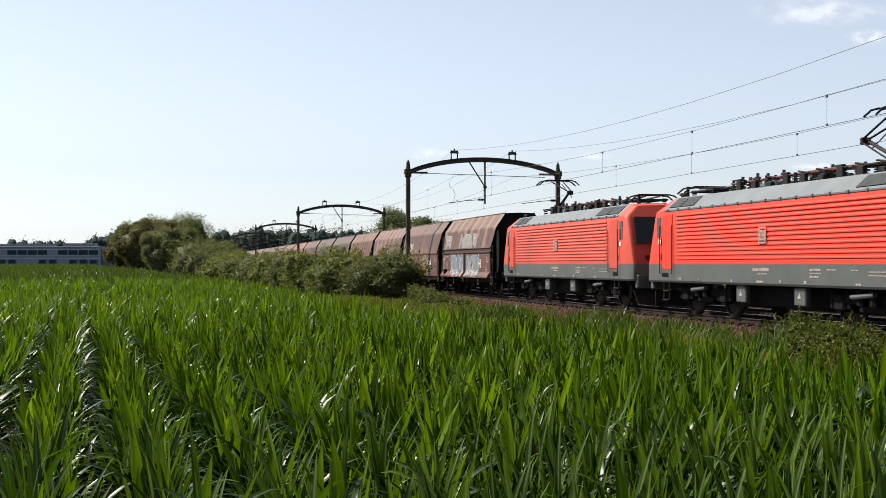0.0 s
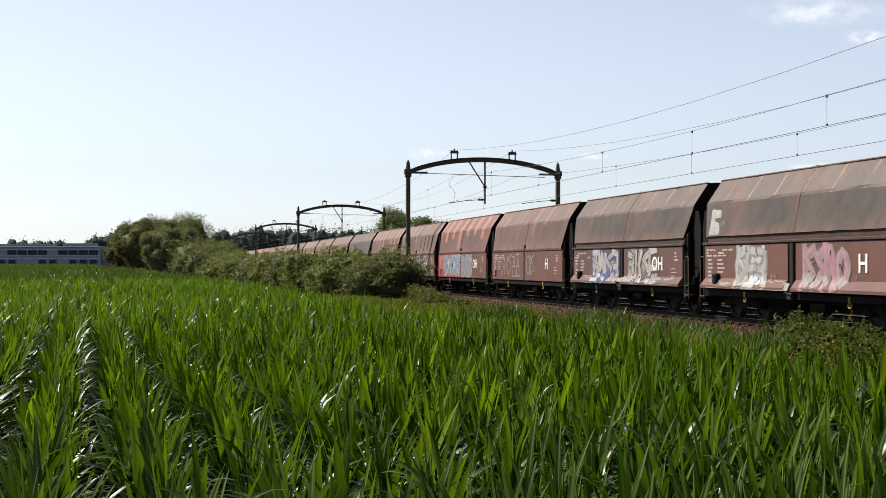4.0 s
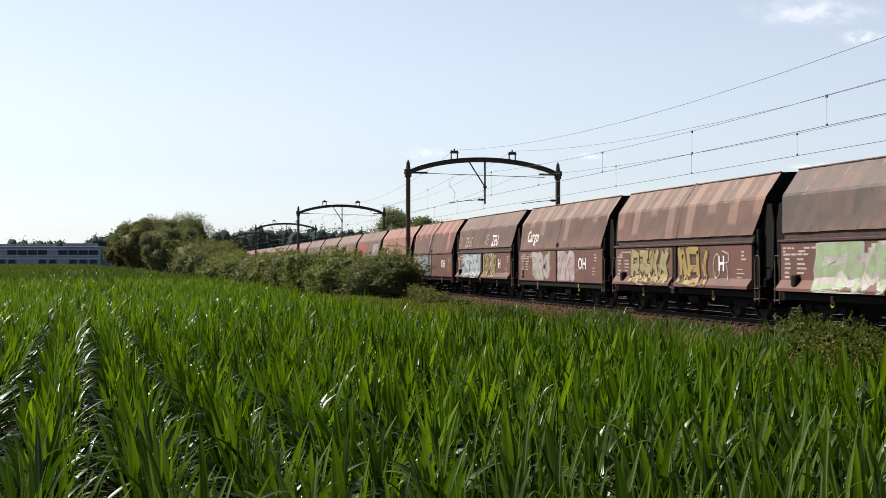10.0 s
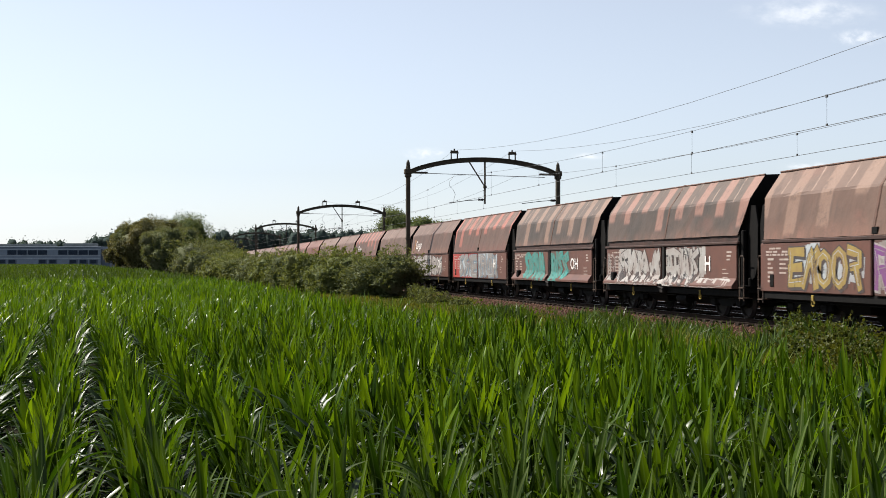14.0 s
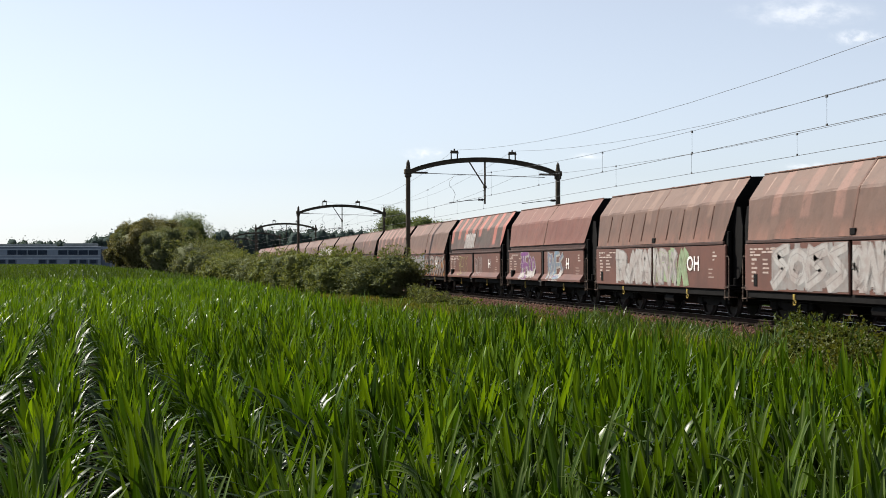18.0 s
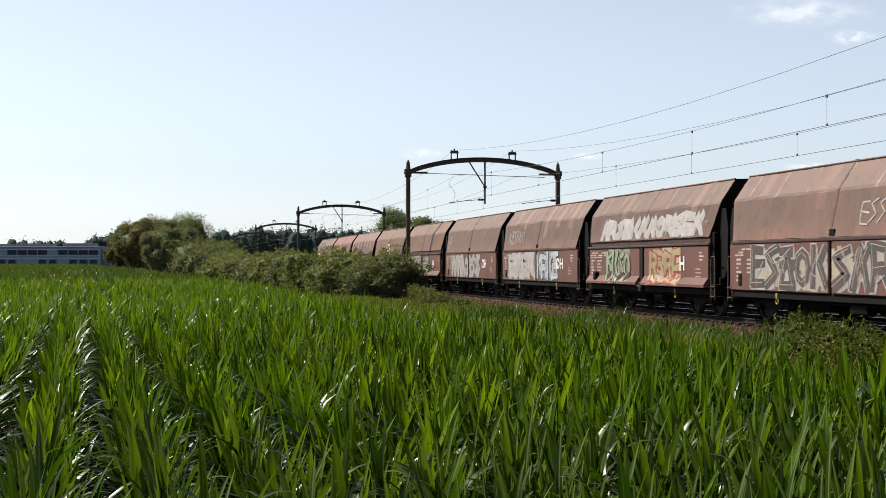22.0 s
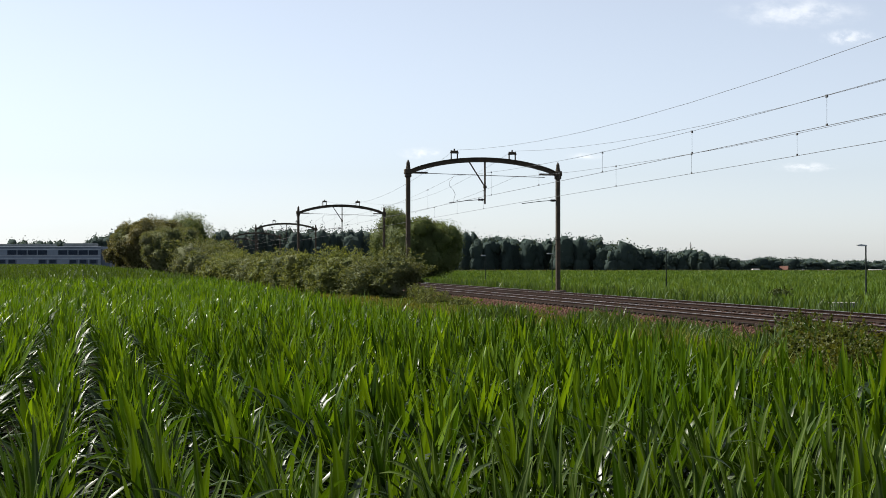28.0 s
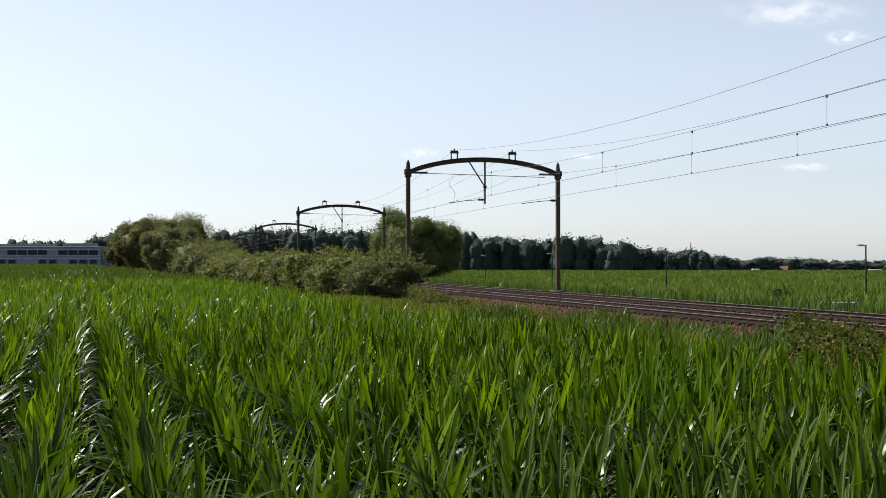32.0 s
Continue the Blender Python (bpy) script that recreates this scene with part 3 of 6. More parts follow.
def end_shapes(sy):
    """Bulkhead, posts, platform, side plates and buffer beam at one end."""
    half = 5.9
    pts = [(-1.46, 0.9), (1.46, 0.9), (1.46, 2.25), (1.2, CHAM_Z - 0.05), (0.72, TOP_Z - 0.06), (-0.72, TOP_Z - 0.06), (-1.2, CHAM_Z - 0.05), (-1.46, 2.25)]
    yield "bulkhead", Shape().loft([[(x, sy * (half - 0.25), z) for x, z in pts], [(x, sy * (half - 0.17), z) for x, z in pts]])
    yield "end_platform", Shape().box(-1.45, 1.45, *sorted((sy * 5.6, sy * 6.12)), 0.86, 1.0, 0.02)
    for x in (-1.34, -0.5, 0.5, 1.34):
        yield "end_post", Shape().box(x - 0.06, x + 0.06, *sorted((sy * 5.76, sy * 5.9)), 0.95, 3.3 if abs(x) < 1 else 2.6, 0.02)
    hexa = [(0, 1.0), (0.62, 1.25), (0.78, 1.6), (0.82, 2.75), (0.66, 3.3), (0, 3.36)]
    for x in (-1.22, 1.17):
        yield "side_plate", Shape().loft([[(xx, sy * (5.68 + d), z) for d, z in hexa] for xx in (x, x + 0.05)])
    yield "buffer_beam", Shape().box(-1.3, 1.3, *sorted((sy * 6.0, sy * 6.1)), 0.78, 1.22, 0.03)


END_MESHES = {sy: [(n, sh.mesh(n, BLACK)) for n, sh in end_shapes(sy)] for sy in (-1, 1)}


def ladder_shape(sy):
    s = Shape()
    for dy in (5.82, 6.1):
        s.tube([(-1.47, sy * dy, 0.55), (-1.47, sy * dy, 1.75)], 0.018, 5)
    for z in (0.62, 0.92):
        s.box(-1.5, -1.2, *sorted((sy * 5.8, sy * 6.12)), z, z + 0.03)
    s.tube([(-1.47, sy * 5.82, 1.75), (-1.47, sy * 5.86, 1.85), (-1.47, sy * 6.06, 1.85), (-1.47, sy * 6.1, 1.75)], 0.018, 5)
    return s


def under_shape(kind):
    """Sill, chutes and gear below the flaps."""
    s = Shape()
    for sx in (-1, 1):
        s.box(*sorted((sx * 1.44, sx * 1.2)), -5.95, 5.95, 0.66, 0.86, 0.02)
    s.box(-0.35, 0.35, -6.1, 6.1, 0.62, 0.9, 0.03)
    for y in (-1.9, 1.9):
        s.loft([[(-1.3, y - 1.5, 1.0), (1.3, y - 1.5, 1.0), (1.3, y + 1.5, 1.0), (-1.3, y + 1.5, 1.0)], [(-0.8, y - 0.6, 0.35), (0.8, y - 0.6, 0.35), (0.8, y + 0.6, 0.35), (-0.8, y + 0.6, 0.35)]])
    s.tube([(-1.15, -1.4, 0.5), (-1.15, -0.6, 0.5)], 0.16, 10)
    s.tube([(-1.2, -5.5, 0.6), (-1.2, 5.5, 0.6)], 0.02, 5)
    s.loft([[(-1.4, -5.6, 0.9), (1.4, -5.6, 0.9), (1.4, 5.6, 0.9), (-1.4, 5.6, 0.9)], [(-1.4, -5.6, 2.5), (1.4, -5.6, 2.5), (1.4, 5.6, 2.5), (-1.4, 5.6, 2.5)]])
    return s


def marks_shape(seed):
    """Unreadable white inscriptions: short bars in blocks on the flaps."""
    rnd = random.Random(seed)
    s = Shape()
    x = -SIDE_W - 0.006

    def bar(y, z, w, h):
        s.box(x, x + 0.01, y - w, y, z, z + h)
    for z in (2.02, 1.93, 1.85):
        y = 5.55
        while y > 3.7:
            w = rnd.uniform(0.08, 0.45)
            if rnd.random() < 0.75 - (0.25 if y < 4.6 else 0):
                bar(y, z, w, 0.05)
            y -= w + 0.06
    for k in range(6):
        z = 1.72 - 0.12 * k
        bar(5.45, z, rnd.uniform(0.15, 0.35), 0.06)
        if k < 4:
            bar(4.75, z, rnd.uniform(0.25, 0.55), 0.05)
    for k in range(3):
        bar(-5.0, 1.95 - 0.11 * k, rnd.uniform(0.12, 0.35), 0.05)
        bar(-4.7, 1.45 - 0.12 * k, rnd.uniform(0.2, 0.5), 0.03)
    return s


GLYPHS = {}


def glyphs():
    """Letter outlines from the built-in font, as flat polygons one unit high."""
    made = []
    for ch in "CargoHOGMSZEUFT":
        if ch in [c for c, _ in made]:
            continue
        cu = bpy.data.curves.new("glyph", "FONT")
        cu.body, cu.size, cu.resolution_u, cu.offset = ch, 1.4, 3, 0.018
        made.append((ch, new("glyph", cu)))
    dg = bpy.context.evaluated_depsgraph_get()
    for ch, ob in made:
        me = bpy.data.meshes.new_from_object(ob.evaluated_get(dg))
        v = [(q.co.x, q.co.y) for q in me.vertices]
        x0, x1 = min(a for a, _ in v), max(a for a, _ in v)
        GLYPHS[ch] = ([(a - x0, b) for a, b in v], [tuple(p.vertices) for p in me.polygons], x1 - x0)
        cu = ob.data
        bpy.data.objects.remove(ob)
        bpy.data.curves.remove(cu)
        bpy.data.meshes.remove(me)


glyphs()


SIDE = {"kind": "A", "box": (-9, 9, 0, 9)}


def wall_point(y, z, proud):
    """A point on the near side of the hopper at hand, at y along and z up; the flaps of the second kind kick out at the foot."""
    x = side_x(z) if z > SEAM_Z else SIDE_W
    if SIDE["kind"] == "B" and z < 1.2:
        x += 0.16 * min(1.0, (1.2 - z) / 0.22)
    return (-x - proud, y, z)


def letters(s, word, y, z, h, proud, slot=0, tilt=0.0, gap=0.14, stretch=1.0):
    """Writes a word from y towards -y."""
    for ch in word:
        if ch == " ":
            y -= 0.4 * h
            continue
        v, f, w = GLYPHS[ch]
        s.add([wall_point(y - a * h * stretch - tilt * b * h, z + b * h, proud) for a, b in v], f, slot)
        y -= (w * stretch + gap) * h
    return y


def ribbon(s, pts, width, proud, slot, ends=0.0, taper=0.0):
    """A flat painted stroke with square ends along points in the (y, z) plane of the wall, wider towards its end by taper."""
    P = []
    raw = [Vector(p) for p in pts]
    raw[0] = raw[0] + (raw[0] - raw[1]).normalized() * ends
    raw[-1] = raw[-1] + (raw[-1] - raw[-2]).normalized() * ends
    for a, b in zip(raw[:-1], raw[1:]):
        n = max(1, int((b - a).length / 0.15))
        P += [a.lerp(b, k / n) for k in range(n)]
    P.append(raw[-1])
    out_l, out_r = [], []
    y_low, y_high, z_low, z_high = SIDE["box"]
    for k, p in enumerate(P):
        d = (P[min(k + 1, len(P) - 1)] - P[max(k - 1, 0)])
        d = d.normalized() if d.length > 1e-6 else Vector((1, 0))
        nrm = Vector((-d.y, d.x)) * width / 2 * (1 + taper * (k / (len(P) - 1) - 0.5))
        for q, side in ((p + nrm, out_l), (p - nrm, out_r)):
            side.append(Vector((min(max(q.x, y_low), y_high), min(max(q.y, z_low), z_high))))
    for k in range(len(P) - 1):
        q = [out_l[k], out_l[k + 1], out_r[k + 1], out_r[k]]
        s.poly([wall_point(a.x, a.y, proud) for a in q], slot)


def painted_shapes(y0, y1, z0, z1, n, seed, style):
    """Sprayed block shapes with a contrasting edge over a ragged ground colour. Slots: 0 fill, 1 edge, 2 ground."""
    rnd = random.Random(seed)
    s = Shape()
    w, h = (y0 - y1), z1 - z0
    if "g" in style:                          # ground: ragged upright passes of the can, side by side
        m = max(6, int(w / 0.16))
        top, low = 0.95, 0.08
        for k in range(m):
            top = min(1.0, max(0.55, top + rnd.uniform(-0.14, 0.16)))
            low = max(0.0, min(0.35, low + rnd.uniform(-0.1, 0.09)))
            a, b = y0 - w * k / m, y0 - w * (k + 1) / m
            za, zb = z0 + h * low, z0 + h * top
            ribbon(s, [(0.5 * (a + b), za), (0.5 * (a + b) + rnd.uniform(-0.05, 0.05), zb)], (a - b) * 1.25, 0.004 + 0.0004 * (k % 5), 2)
    if n == 0:
        return s
    n = n if "t" in style else round(n * 1.35)
    cell = w / n
    wd = 0.045 if "t" in style else (0.30 if "b" in style else 0.2) * min(cell, h * 0.85)
    lean = rnd.uniform(-0.18, 0.18) * cell
    for k in range(n):
        c = y0 - cell * (k + 0.5)
        u, m = cell * rnd.uniform(0.36, 0.46), z0 + h * rnd.uniform(0.42, 0.58)
        lo, hi = z0 + h * rnd.uniform(0.06, 0.16), z1 - h * rnd.uniform(0.06, 0.18)
        bow = lambda: rnd.uniform(-0.12, 0.12) * cell
        kinds = {
            "stem": [[(c + u, lo), (c + u + bow(), m), (c + u + lean, hi)]],
            "leg": [[(c - u * 0.1, m), (c - u + bow(), lo)]],
            "arm": [[(c - u * 0.1, m), (c - u + lean, hi)]],
            "bowl": [[(c + u, hi), (c - u * 0.7, hi - h * 0.08), (c - u * 0.7, m + h * 0.04), (c + u * 0.6, m)]],
            "zig": [[(c - u, hi), (c + u * 0.8, hi - h * 0.16), (c - u * 0.8, m - h * 0.1), (c + u, lo)]],
            "bars": [[(c + u, z), (c - u + bow(), z + rnd.uniform(-0.05, 0.05))] for z in (lo, m, hi)],
            "peak": [[(c + u, lo), (c + lean, hi), (c - u, lo)]],
            "ring": [[(c + u * math.cos(t), 0.5 * (lo + hi) + 0.42 * (hi - lo) * math.sin(t)) for t in (6.2832 * i / 8 for i in range(9))]],
        }
        pick = rnd.choice(("stem leg arm", "stem bowl leg", "zig", "stem bars", "peak bars", "ring", "stem leg peak", "zig stem", "bowl leg", "peak arm"))
        strokes = [st for q in pick.split() for st in kinds[q]]
        taper = rnd.uniform(-0.5, 0.7)
        if "t" not in style:
            for j, st in enumerate(strokes):    # thrown shadow, then the outline
                ribbon(s, [(p - 0.07, q - 0.06) for p, q in st], wd + 0.05, 0.008 + 0.0003 * ((j + 3 * k) % 6), 1, 0.1, taper)
                ribbon(s, st, wd + 0.08, 0.0105 + 0.0005 * ((j + 3 * k) % 6), 1, 0.13, taper)
        for j, st in enumerate(strokes):
            ribbon(s, st, wd, 0.0145 + 0.0005 * ((j + 3 * k) % 6), 0, 0.0 if "t" in style else 0.09, 0.0 if "t" in style else taper)
        if "b" in style:                        # inner lines, highlights and drips
            for st in strokes[:2]:
                ribbon(s, [(p + wd * 0.2, q + wd * 0.1) for p, q in st], 0.022, 0.0185, 2)
            ribbon(s, [(c + rnd.uniform(-0.45, 0.45) * cell, z0 + h * rnd.uniform(0.05, 0.95)) for _ in range(3)], 0.025, 0.0195, 1)
            for _ in range(2):
                py, pz = c + rnd.uniform(-0.45, 0.45) * cell, z0 + h * rnd.uniform(0.2, 0.5)
                ribbon(s, [(py, pz), (py, max(z0 - 0.02, pz - rnd.uniform(0.15, 0.4)))], 0.02, 0.019, rnd.choice((0, 1)))
    if "t" not in style:                        # a small tag scrawled beside the piece
        p, q = y1 - 0.05 - 0.25 * rnd.random(), z0 + h * rnd.uniform(0.2, 0.5)
        if p > -5.2 and not -0.5 < p < 0.7:
            ribbon(s, [(p - 0.06 * i, q + (0.16 if i % 2 else 0.0) + rnd.uniform(-0.03, 0.03)) for i in range(6)], 0.022, 0.021, 0)
    return s


PALETTE = {"w": (0.315, 0.306, 0.292), "g": (0.213, 0.209, 0.201), "d": (0.053, 0.057, 0.061), "k": (0.015, 0.015, 0.017), "b": (0.120, 0.191, 0.241), "B": (0.025, 0.070, 0.191), "y": (0.261, 0.191, 0.055),
           "Y": (0.251, 0.226, 0.110), "l": (0.211, 0.291, 0.171), "G": (0.110, 0.211, 0.025), "t": (0.050, 0.231, 0.211), "p": (0.311, 0.150, 0.201), "v": (0.150, 0.050, 0.181), "r": (0.251, 0.025, 0.020),
           "o": (0.276, 0.120, 0.030), "c": (0.311, 0.281, 0.211), "s": (0.342, 0.380, 0.403), "n": (0.114, 0.053, 0.038)}
SPRAY = {k: worn("spray_" + str(i), tuple(0.9 * q for q in c), tuple(0.5 * a + 0.5 * b for a, b in zip(c, (0.114, 0.057, 0.0418))), 3.0, 0.6, lo=0.3, hi=0.7) for i, (k, c) in enumerate(PALETTE.items())}
COLOURS = {"brown": (0.0720, 0.0350, 0.0230), "dark": (0.0390, 0.0270, 0.0200), "tan": (0.0860, 0.0450, 0.0300), "red": (0.1550, 0.0400, 0.0285), "salmon": (0.1850, 0.0680, 0.0450), "rust": (0.1120, 0.0360, 0.0240), "ochre": (0.0950, 0.0460, 0.0205)}
STREAKS = {"pink": (0.2150, 0.1080, 0.0820), "tan": (0.1824, 0.1102, 0.0798), "red": (0.2888, 0.0874, 0.0623), "none": (0.1672, 0.0912, 0.0646)}
LOWER = {"brown": (0.0912, 0.0395, 0.0289), "red": (0.2584, 0.0365, 0.0289), "dull": (0.076, 0.038, 0.0304)}
# type, upper, streak, amount, lower left, lower right, then the writing:
# panel L / R / U, from, to, style, count, colours fill-edge-ground; words are set apart with "="
WAGONS = [
    "B brown tan .9 brown brown H | U .04 .18 b 1 gwn | U .36 .72 b 3 gwg | L .38 .95 bg 2 bws | R .04 .58 bg 4 bws",
    "A brown none .3 brown brown OH | U=Cargo .14 .52 | L .36 .72 bg 2 ygd | R .12 .5 bg 2 ykb",
    "A brown pink .9 brown brown H | U .1 .32 t 4 www | L .36 1.0 bg 3 Ydb | R .0 .5 bg 3 Ydb | R .62 .95 t 4 www",
    "A ochre tan .3 brown brown OH rib | L .25 .97 bg 4 wgg | R .05 .5 bg 3 wgg",
    "B dark none .2 brown brown H | U .02 .06 b 1 www | L .4 .75 bg 2 wgs | R .08 .5 b 3 pgw | K .02 .5 g 0 ggg",
    "B dark none .2 dull dull OH | L .42 .97 bg 3 wBg | R .08 .6 bg 3 wdg | K .1 .95 g 0 ggg",
    "A brown tan .5 brown brown H | L .3 .9 t 5 www | R .05 .3 t 2 www",
    "A brown red 1 red brown OH | L .3 1.0 bg 3 bws | R .0 .46 bg 3 bwo",
    "A tan tan .6 brown brown H rib | U .12 .32 b 3 nnt | L .38 .85 b 3 wkw | R .08 .62 bg 3 dwg | R .75 .95 t 3 www",
    "B brown pink .8 brown brown H | L .32 .8 t 3 www | R .02 .5 b 3 nww | K .02 .98 g 0 ppp",
    "B dark none .3 dull dull H | L .35 .95 bg 3 wds | R .0 .6 bg 4 pdw | K .02 .98 g 0 www",
    "A tan tan .5 brown brown OH | U .38 .52 t 3 www | L .4 1.0 bg 2 wkd | R .0 .44 bg 3 wgw",
    "A tan pink .6 brown brown OH | L .32 .9 bg 4 sdl | R .0 .35 bg 2 sdw | R .4 .97 t 6 wss",
    "A brown pink 1 red red H | U=GMS .36 .5 | U=GMS .9 .3 | L .28 1.0 b 4 dwn | R .0 .55 bg 4 gkw | R .6 .8 b 1 BBw",
    "B dark none .2 brown brown OH | L .35 .95 bg 2 lww | R .05 .5 b 3 ldw",
    "B brown tan .8 brown brown H | L .28 .9 bg 3 Yky | R .02 .45 b 2 yky | R .5 .75 t 2 www",
    "A brown tan .8 brown brown OH | U=Cargo .09 .52 | L .4 .85 bg 2 wpl | R .03 .42 bg 2 wpw",
    "B brown none .3 brown brown H | U .0 .06 t 1 ccc | U=ZEUS .14 .55 | U .5 .6 t 3 ccc | U=ZEU .66 .55 | L .2 .97 bg 4 sbg | R .0 .5 bg 4 ykw",
    "A brown red 1 brown brown OH | L .35 1.0 bg 4 bwY",
    "A salmon none .5 red brown H | U .03 .08 b 1 ycy | U .1 .4 t 8 ccc | L .3 .9 bg 4 ckc | R .1 .3 b 2 wgw",
    "A tan red .7 brown brown OH | U .75 .97 bg 2 wkg | L .3 .97 bg 4 ckc | R .0 .5 bg 4 yds | R .6 .95 t 4 www | U .03 .42 g 0 rrr",
    "A tan tan .9 brown dull OH | L .3 .95 bg 4 yds | R .0 .6 bg 4 vwg",
    "B dark pink 1 brown brown H | L .22 1.0 bg 3 wdw | R .0 .5 bg 3 wdw | L .0 .3 t 4 www | L .3 .98 g 0 www | R .02 .6 g 0 www | K .0 .98 g 0 www",
    "B dark tan 1 brown brown OH | L .3 .9 b 3 ttn | R .02 .45 b 2 ttn",
    "A brown red .9 red brown H | L .3 1.0 bg 3 gbs | R .0 .7 bg 4 gbs",
    "A brown none .4 brown brown OH | U .06 .1 b 1 onn | U=Cargo .12 .52 | L .2 1.0 bg 4 wdw | R .0 .7 bg 4 wdw",
    "A tan tan .6 dull dull OH | L .35 1.0 bg 3 dGd | R .0 .52 bg 3 dGd | R .55 .97 b 4 gws",
    "A brown red 1 red red H | U=Cargo .15 .52 | L .3 1.0 bg 3 gwg | R .0 .6 bg 3 gwl",
    "A tan pink .6 brown brown OH | L .3 1.0 bg 3 wgg | R .0 .42 bg 3 wgw",
    "A tan tan .5 brown brown OH rib | L .4 1.0 bg 2 wgw | R .0 .35 bg 2 wgl | R .35 .5 b 1 lll",
    "B rust tan .6 brown brown H | L .38 .8 b 3 vwk | R .12 .5 b 3 bwv",
    "B dark red 1 brown brown H | U .3 .5 bg 4 wgw | L .4 .8 t 4 Ygg | R .05 .35 t 3 www",
    "A tan pink .6 brown brown H | L .25 1.0 bg 4 gwb | R .0 1.0 bg 6 gko",
    "A brown pink 1 red red OH | L .3 1.0 bg 3 wgg | R .0 .85 bg 4 gkc",
    "B brown pink .7 brown brown H | L .1 1.0 g 3 kkg | R .0 .45 bg 3 gng | K .02 .98 g 0 ggg",
    "A tan none .4 brown brown H | U .62 .72 t 3 www | L .25 1.0 bg 4 dwc | R .0 .8 bg 4 dwc",
    "B brown tan .6 brown brown H | U .1 .95 b 9 www | L .35 .8 bg 3 lkg | R .1 .6 bg 3 Yrc",
    "A tan tan .7 brown brown OH | U .05 .3 t 6 www | L .2 .97 bg 3 www | R .0 .55 bg 3 sdb",
    "A tan none .3 brown brown OH | U .02 .08 t 2 www | L .3 1.0 bg 4 wwd | R .0 .42 bg 3 wwd",
    "B ochre none .5 brown brown H | L .4 .95 bg 3 gpl | R .05 .45 bg 3 glw",
    "A ochre tan .5 brown brown OH | U=FUTO .4 .55 | L .5 .85 bg 2 wdw | R .0 .4 bg 2 wwd",
    "B brown pink 1 brown dull H | L .3 .98 bg 3 gko | R .02 .6 bg 2 gkG | R .62 .75 t 1 www | K .05 .72 g 0 www",
    "A brown red .8 red red H | U=Cargo .24 .55 | L .3 1.0 bg 3 gkc | R .0 .6 bg 3 gsc",
    "A brown none .4 dull brown | U=Cargo .12 .5 | L .2 1.0 bg 3 BwB | R .0 .8 bg 3 BwB",
]
_cache = {}


def shared(key, make, *mats):
    if key not in _cache:
        _cache[key] = make().mesh(key[0], *mats)
    return _cache[key]


def hopper(index, spec):
    head, *texts = [q.strip() for q in spec.split("|")]
    kind, up, st, amount, ll, lr, *rest = head.split()
    first = {"brown": "brown", "dark": "dark grey-brown", "tan": "dusty tan-brown", "red": "red", "salmon": "faded salmon-red", "rust": "rusty red-brown", "ochre": "ochre-brown"}[up]
    second = {"none": "", "tan": " with pale streaks", "pink": " with pink streaks", "red": " with red streaks"}[st]
    t = thing("hopper_wagon", first + " covered hopper wagon" + second + " and painted flaps", "freight wagon", "hopper wagons of the train", pose(NEAR, 0, 0))
    mat = paint("hopper_paint", COLOURS[up], STREAKS[st], float(amount), tuple(0.5 * a for a in STREAKS["red"]) if "red" in (up, st) else (0.2, 0.09, 0.06), index + 1, 1.75 if kind == "A" else 1.62, 0.36 if float(amount) > 0.75 else 0.28)
    ribbed = "rib" in rest
    SIDE["kind"] = kind
    part("upper_body", upper_shape(kind, index).mesh("upper_body", mat, BLACK), t)
    if ribbed:
        z0 = SEAM_Z + 0.12
        rib = lambda: Shape().loft([[(side_x(z) - SIDE_W + 0.02, -0.03, z), (side_x(z) - SIDE_W + 0.02, 0.03, z), (side_x(z) - SIDE_W - 0.05, 0.03, z), (side_x(z) - SIDE_W - 0.05, -0.03, z)] for z in (z0, CHAM_Z - 0.1)])
        for k in (-4, -3, -2, -1, 1, 2, 3, 4):
            part("side_rib", shared(("side_rib",), rib, SEAM_PAINT), t, at=pose(SIDE_W, k * 1.16, 0))
            part("side_rib", shared(("side_rib",), rib, SEAM_PAINT), t, at=pose(-SIDE_W, k * 1.16, 0, 0, 0, 180))
    part("roof_seam", shared(("roof_seam", kind), lambda: seam_shape(kind), SEAM_PAINT), t)
    part("roof_lip", shared(("roof_lip", kind), lambda: lip_shape(kind), SEAM_PAINT), t)
    ln = 5.84 if kind == "A" else 5.44
    gap = 0.07 if kind == "A" else 0.23
    for sx in (-1, 1):
        for sy, tone in ((1, ll), (-1, lr)):
            me = shared(("flap", kind, tone), lambda: door_shape(kind, ln), FLAP[tone])
            at = pose(-SIDE_W, gap, 0) if (sx, sy) == (-1, 1) else pose(-SIDE_W, -gap - ln, 0) if sx < 0 else pose(SIDE_W, gap + ln if sy > 0 else -gap, 0, 0, 0, 180)
            part("side_flap", me, t, at=at)
        part("rail_strip", shared(("rail_strip", kind), lambda: Shape().box(-0.02, 0.06, -5.8, 5.8, 2.2, 2.29, 0.015) if kind == "A" else Shape().box(-0.04, 0.06, -5.8, 5.8, 2.2, 2.28, 0.015).box(0.08, 0.2, -5.7, 5.7, 2.28, 2.47), STRIP), t, at=pose(-SIDE_W, 0, 0) if sx < 0 else pose(SIDE_W, 0, 0, 0, 0, 180))
    for sy in (-1, 1):
        for nm, me in END_MESHES[sy]:
            part(nm, me, t)
        part("ladder", shared(("ladder", sy), lambda: ladder_shape(sy), LADDER), t)
        for x in (-0.875, 0.875):
            part("buffer", BUFFER, t, at=pose(x, sy * 6.05, 1.04, 0, 0, 0 if sy > 0 else 180))
        b = part("bogie", BOGIE, t, at=pose(0, sy * 4.0, 0))
